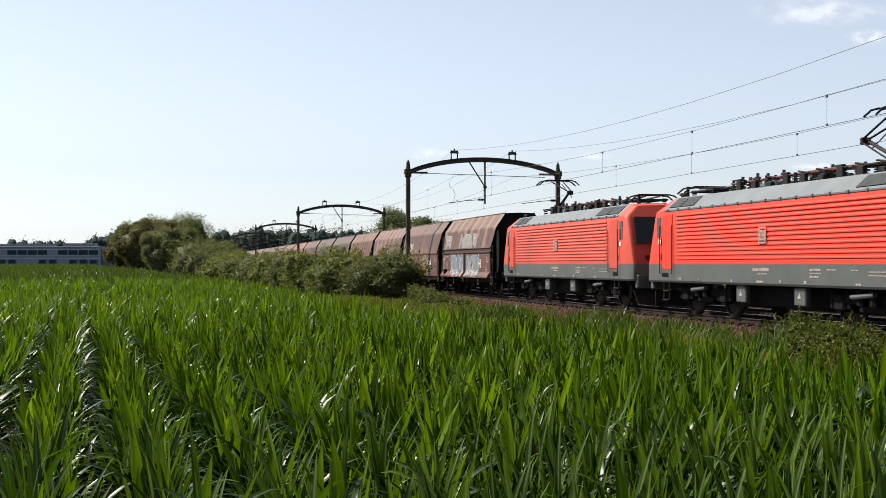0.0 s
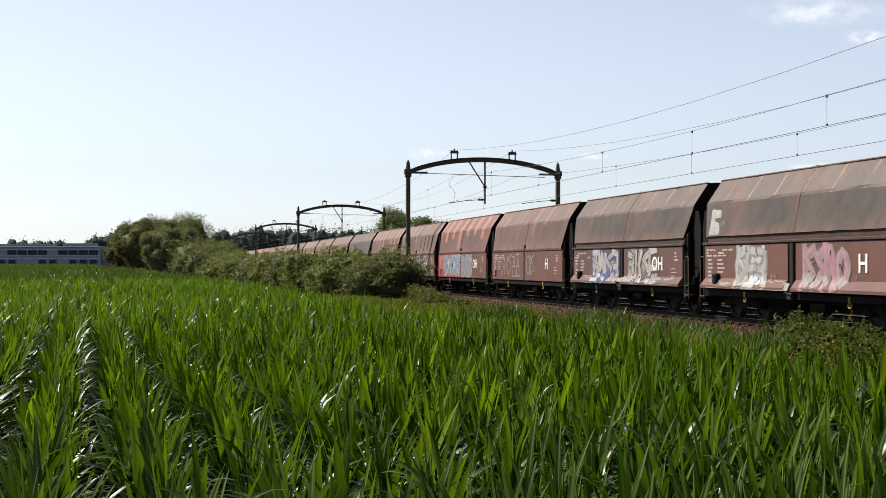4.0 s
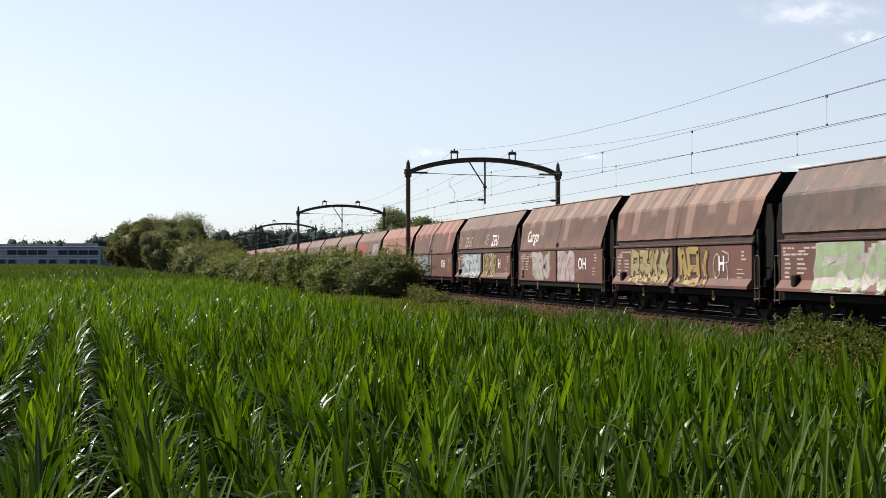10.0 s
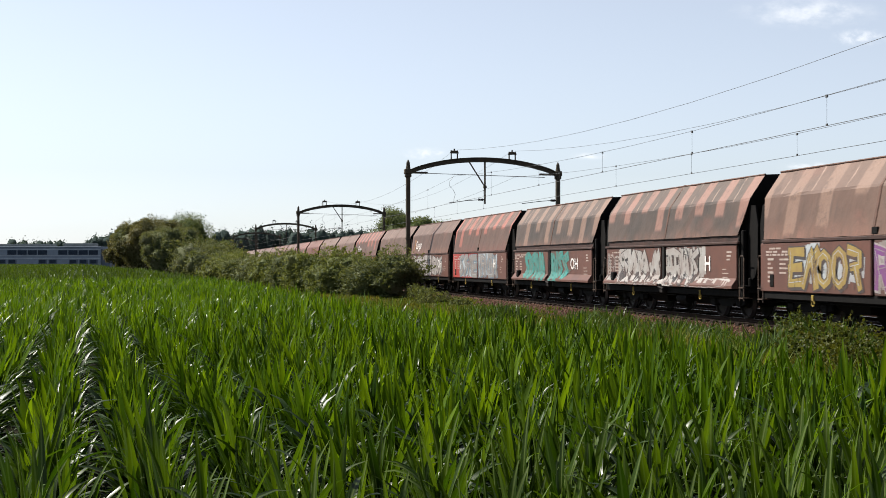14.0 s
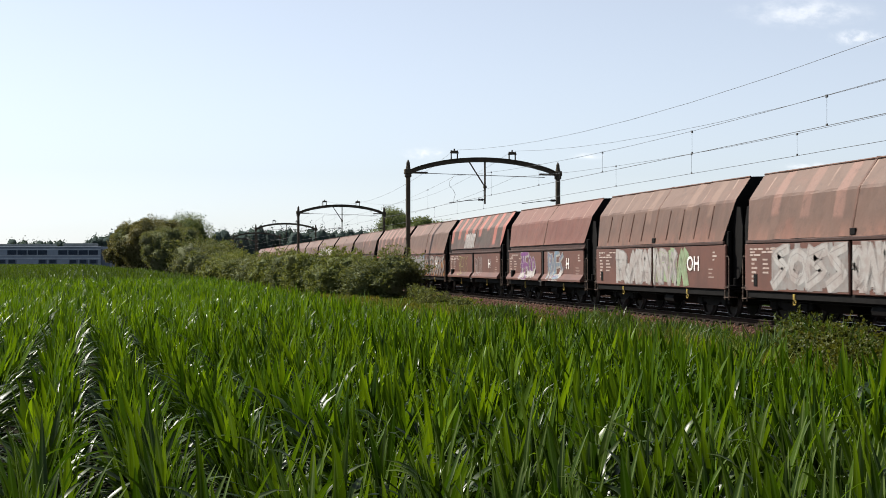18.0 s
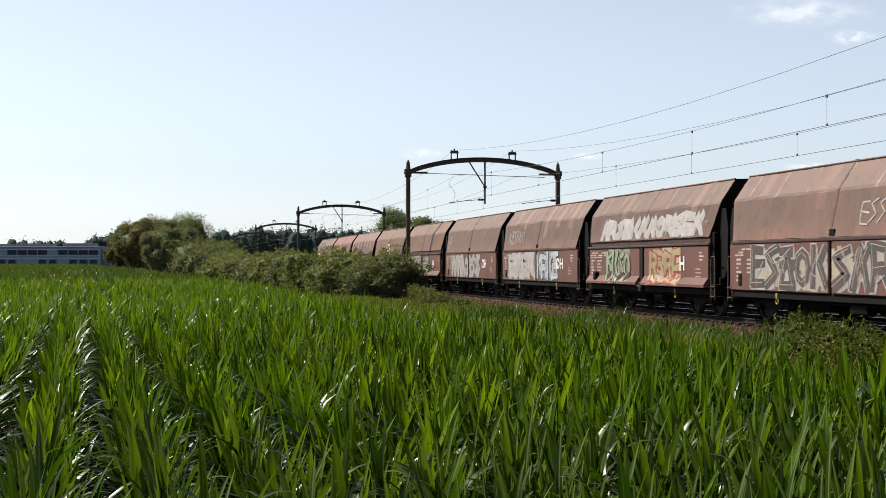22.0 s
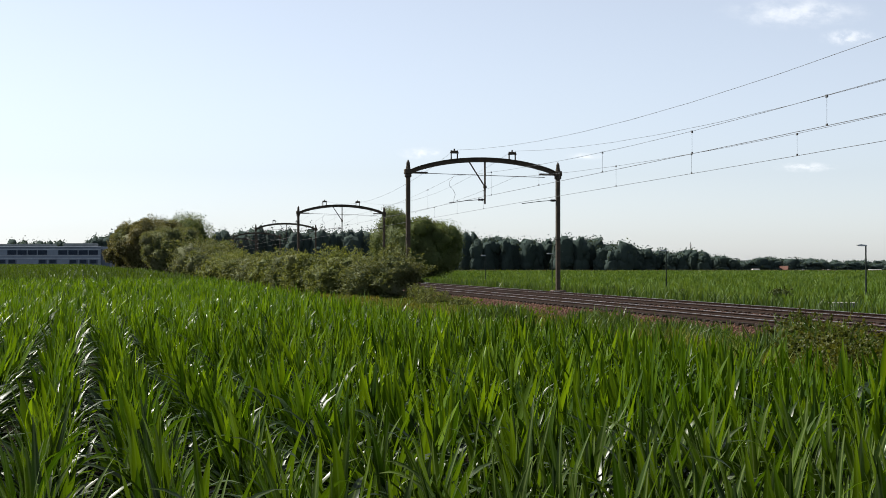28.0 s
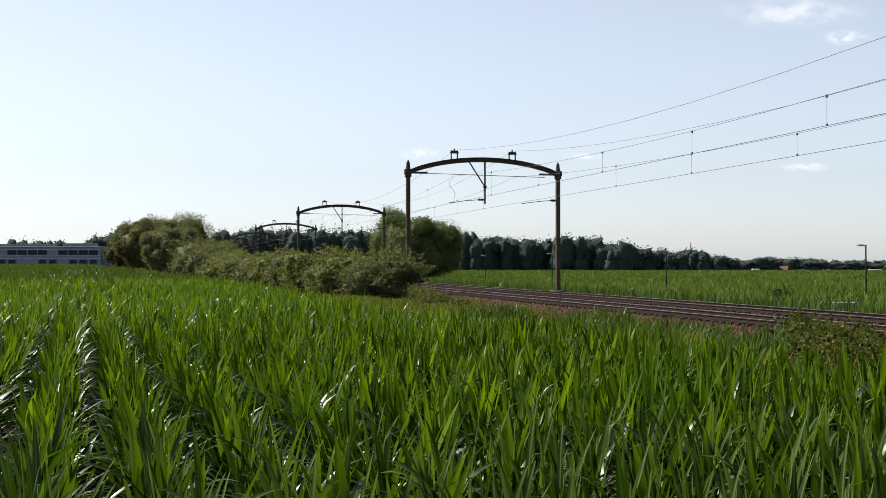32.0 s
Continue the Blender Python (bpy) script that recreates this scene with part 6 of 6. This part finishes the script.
def verge():
    rng = np.random.default_rng(31)
    n = 58000
    y = 8 + 92 * rng.random(n) ** 1.2
    e = field_edge(y)
    x = e - 0.3 + (15.75 - e) * rng.random(n)
    clump = np.sin(x * 1.9 + 1.3 * np.sin(y * 0.8)) * np.cos(y * 0.55 + x * 0.4)
    ok = (x < 14.6) | (rng.random(n) < 0.30 + 0.5 * (clump > 0.1) - 0.25 * (x > 15.2))
    x, y, clump = x[ok], y[ok], clump[ok]
    n = len(x)
    h = (0.30 + 0.25 * (clump > 0.15) + 0.25 * rng.random(n)) * np.where(x > 11.5, 0.55, 1.0) * np.where(y > 34, 0.55, 1.0) * np.where(x > 14.6, 0.6, 1.0)
    blades("verge_grass", x, y, h, 0.018 + 0.0003 * y, GRASS, "uneven yellow-green grass between corn and track", 32, zoff=0.35 * smooth(14.6, 15.75, x) - 0.02)
    # tall reedy grass in clumps
    n = 34000
    y = 9 + 39 * rng.random(n)
    e = field_edge(y)
    x = e + (14.4 - e) * rng.random(n)
    patch = np.sin(x * 0.9 + y * 0.37) + np.sin(y * 0.9 - x * 0.6) + 0.9 * (y < 34) - 0.5 * (x > 0.52 * y)
    ok = (patch > 0.1 + 0.9 * (y > 35)) & (x < 14.2 - 0.05 * np.abs(y - 34))
    x, y, patch = x[ok], y[ok], patch[ok]
    h = (0.35 + 0.6 * rng.random(len(x))) * np.clip(0.65 + 0.3 * patch, 0.5, 1.2) * np.where((x > 9.5) & (y < 33), 0.75 + 0.3 * np.sin(x * 2.1) * np.cos(y * 1.3 + x), 0.75)
    blades("tall_grass", x, y, h, 0.016 + 0.0004 * y, REED, "tall dark green reedy grass in clumps on the verge", 33, 0.42, cat="grass")
    pts = []
    for k in range(120):
        yy = 14 + 13 * rng.random()
        xx = rng.uniform(max(9.0, 0.5 * yy), 14.2)
        hh = rng.uniform(0.2, 0.42) * (1.2 if xx > 11 else 0.85)
        pts.append((xx, yy, float(ground_z(xx, yy)) + hh, rng.uniform(0.3, 0.6), rng.uniform(0.4, 0.7), hh))
    v, f = foliage(pts, 48000, 0.072, seed=35, core=0.05, depth=0.8, sprigs=0.35)
    solid("verge_weeds", bulk("verge_weeds", v, f, NETTLE), "broad-leaved yellowish weeds and nettles on the verge", "weeds", kind="stuff")
    # beyond the tracks: rough grass, then a crop up to the woods
    n = 24000
    y = 25 + 190 * rng.random(n) ** 1.2
    x = 26.4 + 8 * rng.random(n)
    keep = ((x - 33.5) / 5) ** 2 + ((y - 60.5) / 13) ** 2
    blades("far_verge_grass", x, y, (0.3 + 0.6 * rng.random(n)) * np.where(keep < 1, 0.3, 1.0), 0.025 + 0.0001 * y, REED, "rough dark grass beyond the tracks", 36, 0.3)
    n = 72000
    d = 60 + 345 * rng.random(n) ** 1.1
    px = 640 + 1000 * rng.random(n)
    a = (px - CX) / F_PX
    x = d * (math.sin(YAW) + a * math.cos(YAW))
    y = d * (math.cos(YAW) - a * math.sin(YAW))
    ok = x > 31.5 + 2 * np.sin(y * 0.13)
    clear = np.where((np.abs(px - 1493) < 34) & (d < 83), 0.15, 1.0)[ok]
    x, y, d = x[ok], y[ok], d[ok]
    blades("crop_field", x, y, (0.6 + 0.6 * rng.random(len(x))) * clear, 0.022 + 0.00048 * d, CORN_BEYOND, "green crop field beyond the railway", 37, 0.3, cat="crop")
    n = 5000
    px = 700 + 900 * rng.random(n)
    d = 407 + 8 * rng.random(n)
    a = (px - CX) / F_PX
    blades("pale_grass_strip", d * (math.sin(YAW) + a * math.cos(YAW)), d * (math.cos(YAW) - a * math.sin(YAW)), 0.95 + 0.2 * rng.random(n), 0.2, PALE_GRASS, "pale dry grass strip along the far field edge", 38, 0.2)
    for k, (px, dd, hh) in enumerate(((1385, 84, 1.5), (1368, 90, 1.1), (1440, 84, 1.0), (1425, 80, 0.8), (1300, 92, 0.9), (1210, 100, 1.0), (1085, 112, 1.0), (1534, 86, 0.9))):
        xx, yy = place(px, dd)
        shrub(xx, yy, 1.6, 1.6, hh, WEED, 2600, 0.13, 300 + k, "dark green weed clump in the field edge beyond the tracks", "weed_clump", "weed clumps beyond the tracks")


verge()

# ---- distant buildings, lamps, small things ----


def office():
    """Two-storey pale building far across the field."""
    wallm = worn("pale_cladding", (0.19, 0.23, 0.28), (0.15, 0.18, 0.22), 0.5, 0.6)
    darkm = worn("dark_glazing", (0.030, 0.042, 0.062), (0.018, 0.027, 0.042), 0.8, 0.6)
    plinth = worn("blue_grey_cladding", (0.0912, 0.114, 0.152), (0.0608, 0.076, 0.1064), 0.5, 0.6)
    x0, y0 = place(178, 490)
    t = thing("office_building", "long pale two-storey building with bands of dark windows", "building", at=pose(x0, y0, 0.2, 0, 0, 180 - 12.14))
    s = Shape()
    s.box(0, 78, -14, 0, 0, 7.6, 0.05)
    part("wall", s.mesh("wall", wallm), t)
    s = Shape()
    s.box(-0.3, 78.3, -14.3, 0.3, 7.6, 8.0, 0.05)
    part("roof_edge", s.mesh("roof_edge", wallm), t)
    s = Shape()
    s.box(-3.4, -0.02, -10, -0.5, 0, 7.0, 0.05)
    part("annex", s.mesh("annex", plinth), t)
    pale = worn("pale_band", (0.34, 0.38, 0.42), (0.27, 0.30, 0.34), 0.5, 0.6)
    for z in (3.4, 4.6, 6.75):
        part("string_course", Shape().box(0, 78, 0.0, 0.16, z, z + 0.22, 0.02).mesh("string_course", pale), t)
    s = Shape()
    s.box(4, 15, -12, -4, 8.0, 9.3, 0.05)
    s.box(20, 42, -12, -4, 8.0, 9.0, 0.05)
    part("roof_plant", s.mesh("roof_plant", worn("roof_plant_grey", (0.152, 0.1672, 0.1672), (0.1064, 0.114, 0.114), 0.5)), t)
    w = Shape()
    w.box(0, 3.4, 0.0, 0.12, 0, 1.7, 0.02)
    up = w.mesh("window", darkm)
    w = Shape()
    w.box(0, 3.2, 0.0, 0.14, 0, 2.3, 0.02)
    lowm = w.mesh("door_bay", plinth)
    for k in range(20):
        if k not in (4, 9, 14):
            part("window", up, t, at=pose(1.0 + 3.8 * k, 0, 4.9))
        if k not in (3, 6, 7, 11, 15):
            b = part("window", lowm, t, at=pose(1.0 + 3.8 * k, 0, 0.8))
            part("pane", up, b, at=pose(0.5, 0.08, 0.9) @ Matrix.Diagonal((0.7, 1, 0.8, 1)))


office()


def lamp_posts():
    post = worn("lamp_post_grey", (0.026, 0.034, 0.030), (0.016, 0.02, 0.018), 3, 0.6, 0.2)
    head = worn("lamp_head", (0.304, 0.3192, 0.3268), (0.2128, 0.228, 0.228), 3, 0.5)
    s = Shape()
    s.tube([(0, 0, -0.2), (0, 0, 1.0)], 0.075, 8)
    s.tube([(0, 0, 1.0), (0, 0, 4.2)], 0.055, 8, r2=0.045)
    pm = s.mesh("post", post)
    s = Shape()
    rings = []
    for u, hw, z0, z1 in ((0.06, 0.05, 4.14, 4.2), (-0.1, 0.1, 4.12, 4.22), (-0.4, 0.16, 4.13, 4.25), (-0.6, 0.12, 4.17, 4.23)):
        rings.append([(u, -hw, z0), (u, hw, z0), (u, hw * 0.7, z1), (u, -hw * 0.7, z1)])
    s.loft(rings)
    hm = s.mesh("lamp_head", head)
    for y in (75.7, 109.3, 143.9, 175.4, 209.7):
        t = thing("street_lamp", "slim grey lamp post with a flat head beyond the tracks", "street lamp", "lamp posts along the path", pose(43.7, y, -1.37))
        part("post", pm, t)
        part("lamp_head", hm, t)


lamp_posts()


def small_far():
    x, y = 41.7, 74.9
    s = Shape()
    s.box(-0.75, 0.75, -0.5, 0.5, 0, 0.52, 0.04)
    t = thing("equipment_cabinet", "low grey trackside equipment cabinet in the grass", "cabinet", at=pose(x, y, -1.35, 0, 0, -10))
    part("body", s.mesh("body", CONCRETE), t)
    s = Shape()
    s.box(-0.8, 0.8, -0.55, 0.55, 0.52, 0.58, 0.02)
    part("lid", s.mesh("lid", CONCRETE), t)
    x, y = place(1384, 445)
    t = thing("house", "far house with a red tiled roof", "house", at=pose(x, y, -1.7, 0, 0, -35) @ Matrix.Scale(1.0, 4))
    s = Shape()
    s.box(-1.9, 1.9, -2, 2, 0, 1.3, 0.05)
    part("wall", s.mesh("wall", worn("house_brick", (0.36, 0.13, 0.075), (0.26, 0.095, 0.06), 2)), t)
    s = Shape()
    s.loft([[(-2.1, -2.2, 1.2), (-2.1, 2.2, 1.2), (-2.1, 0, 2.7)], [(2.1, -2.2, 1.2), (2.1, 2.2, 1.2), (2.1, 0, 2.7)]])
    roof = part("roof", s.mesh("roof", worn("roof_tile_red", (0.1064, 0.0471, 0.0319), (0.076, 0.038, 0.0266), 2)), t)
    s = Shape()
    s.box(-1.1, -0.8, -0.2, 0.2, 2.2, 3.1, 0.03)
    part("chimney", s.mesh("chimney", worn("chimney_brick", (0.266, 0.1064, 0.0608), (0.19, 0.076, 0.0456), 2)), roof)
    for dx in (-1.2, 0, 1.2):
        s = Shape()
        s.box(dx - 0.3, dx + 0.3, -2.08, -1.98, 0.5, 1.1, 0.02)
        part("window", s.mesh("window", WHITE), t)
    for px, w, h in ((1337, 3.2, 1.5), (1420, 2.0, 1.2), (1462, 3.0, 1.2), (1548, 5.5, 1.3)):
        x, y = place(px, 425)
        t = thing("white_van" if h < 2 else "white_shed", "small white vehicle parked far off at the field edge" if h < 2 else "small pale shed at the far field edge", "vehicle" if h < 2 else "shed", at=pose(x, y, -1.4, 0, 0, -10))
        s = Shape()
        s.box(-w / 2, w / 2, -0.9, 0.9, 0.25, h * 0.6, 0.08)
        part("body", s.mesh("body", WHITE), t)
        s = Shape()
        s.box(-w / 2 * 0.7, w / 2 * 0.75, -0.8, 0.8, h * 0.6, h, 0.1)
        part("roof", s.mesh("roof", WHITE), t)
        if h < 2:
            for sx in (-0.32, 0.32):
                s = Shape()
                s.tube([(sx * w, -0.92, 0.3), (sx * w, -0.7, 0.3)], 0.3, 10)
                part("wheel", s.mesh("wheel", BLACK), t)
    x, y = place(1222, 560)
    t = thing("antenna_mast", "slim distant mast above the woods", "mast", at=pose(x, y, -1.2))
    s = Shape()
    s.tube([(0, 0, 0), (0, 0, 12.2)], 0.2, 6, r2=0.09)
    part("pole", s.mesh("pole", CONCRETE), t)
    for k in range(3):
        s = Shape()
        a = 2.1 * k
        s.box(math.cos(a) * 0.3 - 0.1, math.cos(a) * 0.3 + 0.1, math.sin(a) * 0.3 - 0.1, math.sin(a) * 0.3 + 0.1, 10.0, 11.4, 0.03)
        part("antenna", s.mesh("antenna", WHITE), t)


small_far()

CLOUDS = []


def clouds():
    """Small fair-weather clouds, far off, thin enough for the sky to show through."""
    n = Nodes("cloud")
    v = n.coord("Object")
    g = n.node("ShaderNodeTexGradient")
    g.gradient_type = "SPHERICAL"
    n.link(n.coord("Object"), g.inputs[0])
    o = n.node("ShaderNodeObjectInfo")
    add = n.node("ShaderNodeVectorMath", operation="ADD")
    n.link(v, add.inputs[0])
    n.link(n.math("MULTIPLY", o.outputs["Random"], 50.0), add.inputs[1])
    st = n.node("ShaderNodeMapping")
    st.inputs["Scale"].default_value = (2.4, 1, 1)
    n.link(add.outputs[0], st.inputs[0])
    puff = n.noise(st.outputs[0], 1.7, 7, 0.6, 0.2, 0.8)
    dens = n.ramp(n.math("MULTIPLY", g.outputs[1], n.math("ADD", puff, 0.2)), 0.08, 1.0)
    em = n.node("ShaderNodeEmission")
    em.inputs[0].default_value, em.inputs[1].default_value = (0.95, 0.97, 1.0, 1), 0.56
    tr = n.node("ShaderNodeBsdfTransparent")
    mx = n.node("ShaderNodeMixShader")
    n.link(n.math("MULTIPLY", dens, 0.6), mx.inputs[0])
    n.link(tr.outputs[0], mx.inputs[1])
    n.link(em.outputs[0], mx.inputs[2])
    n.link(mx.outputs[0], n.tree.nodes["Material Output"].inputs[0])
    D = 3000.0
    for px, py, w, h, drift in ((1450, 22, 170, 40, -1.45), (1545, 66, 70, 22, -1.45), (760, 272, 62, 15, -0.5), (1050, 277, 50, 9, -0.5), (1440, 296, 75, 13, -0.5)):
        x, y = place(px, D)
        z = 1.62 + (HOR - py) * D / F_PX
        s = Shape()
        N = 8
        for i in range(N):
            for j in range(N):
                q = lambda a, b: (-1 + 2 * a / N, 0.08 * math.cos(a) * math.cos(b), -1 + 2 * b / N)
                s.poly([q(i, j), q(i + 1, j), q(i + 1, j + 1), q(i, j + 1)])
        k = D / F_PX
        m = pose(x, y, z, 0, 0, -12.14)
        ob = solid("cloud", s.mesh("cloud", n.mat), "small white fair-weather cloud with soft edges", "cloud", "clouds", kind="structure")
        ob.scale = (w * k, 60, h * k)
        ob.visible_shadow = False
        CLOUDS.append((ob, m, drift * k))


clouds()


# ---- sleepers, last of the setting ----
def sleepers():
    bed = bpy.data.objects["track_bed"]
    me = Shape().box(-1.3, 1.3, -0.125, 0.125, -0.26, -0.105, 0.02).mesh("sleeper", SLEEPER)
    plate = Shape()
    for sx in (-0.7525, 0.7525):
        plate.box(sx - 0.16, sx + 0.16, -0.09, 0.09, -0.126, -0.108)
    rnd = random.Random(12)
    rest = Shape()
    for c in (NEAR, FAR):
        for k in range(-40, 760):
            y = k * 0.6
            if 27 < y <= 117:
                part("sleeper", me, bed, at=pose(c + rnd.uniform(-0.03, 0.03), y + rnd.uniform(-0.02, 0.02), rnd.uniform(-0.008, 0.004), 0, 0, rnd.uniform(-0.6, 0.6)))
            else:
                rest.box(c - 1.3, c + 1.3, y - 0.125, y + 0.125, -0.26, -0.125)
    ob = part("sleeper_row", rest.mesh("sleeper_row", SLEEPER), bed)
    ob["kind"] = "stuff"


sleepers()


# ---- movement ----
SPEED = 22.76


def motions():
    for ob, start in VEHICLES:
        walk(ob, [(t, pose(NEAR, start - SPEED * t, 0)) for t in range(0, 33, 2)])
    for wheels, radius in ((WAGON_WHEELS, 0.46), (LOCO_WHEELS, 0.625)):
        by_place = {}
        for w in wheels:
            key = tuple(round(c, 3) for c in w.matrix_basis.translation)
            if key in by_place:
                first = by_place[key]
                w.rotation_mode = "QUATERNION"
                w.animation_data_create()
                w.animation_data.action = first.animation_data.action
                w.animation_data.action_slot = first.animation_data.action_slot
                continue
            by_place[key] = w
            p = w.matrix_basis.translation.copy()
            rows = []
            for k in range(0, 1441):
                t = k / 45
                rows.append((t, pose(p.x, p.y, p.z, math.degrees(SPEED * t / radius) % 360)))
            walk(w, rows)
    for ob, m, drift in CLOUDS:
        side = Vector((math.cos(YAW), -math.sin(YAW), 0))
        walk(ob, [(0, m), (32, Matrix.Translation(side * drift * 32) @ m)])
    rnd = random.Random(77)
    for ob, m in SWAY:
        size = m.to_scale().x
        ob.scale = (size, size, size)
        ph, ph2, am = rnd.uniform(0, 6.28) + m.translation.x * 0.5, rnd.uniform(0, 6.28), rnd.uniform(0.5, 1.4)
        rows = []
        for k in range(0, 33):
            a = am * (math.sin(k * 1.55 + ph) + 0.6 * math.sin(k * 2.7 + ph2))
            rows.append((k, Matrix.Translation(m.translation) @ pose(0, 0, 0, 0.4 * a, a, 0) @ m.to_quaternion().to_matrix().to_4x4()))
        walk(ob, rows)


motions()
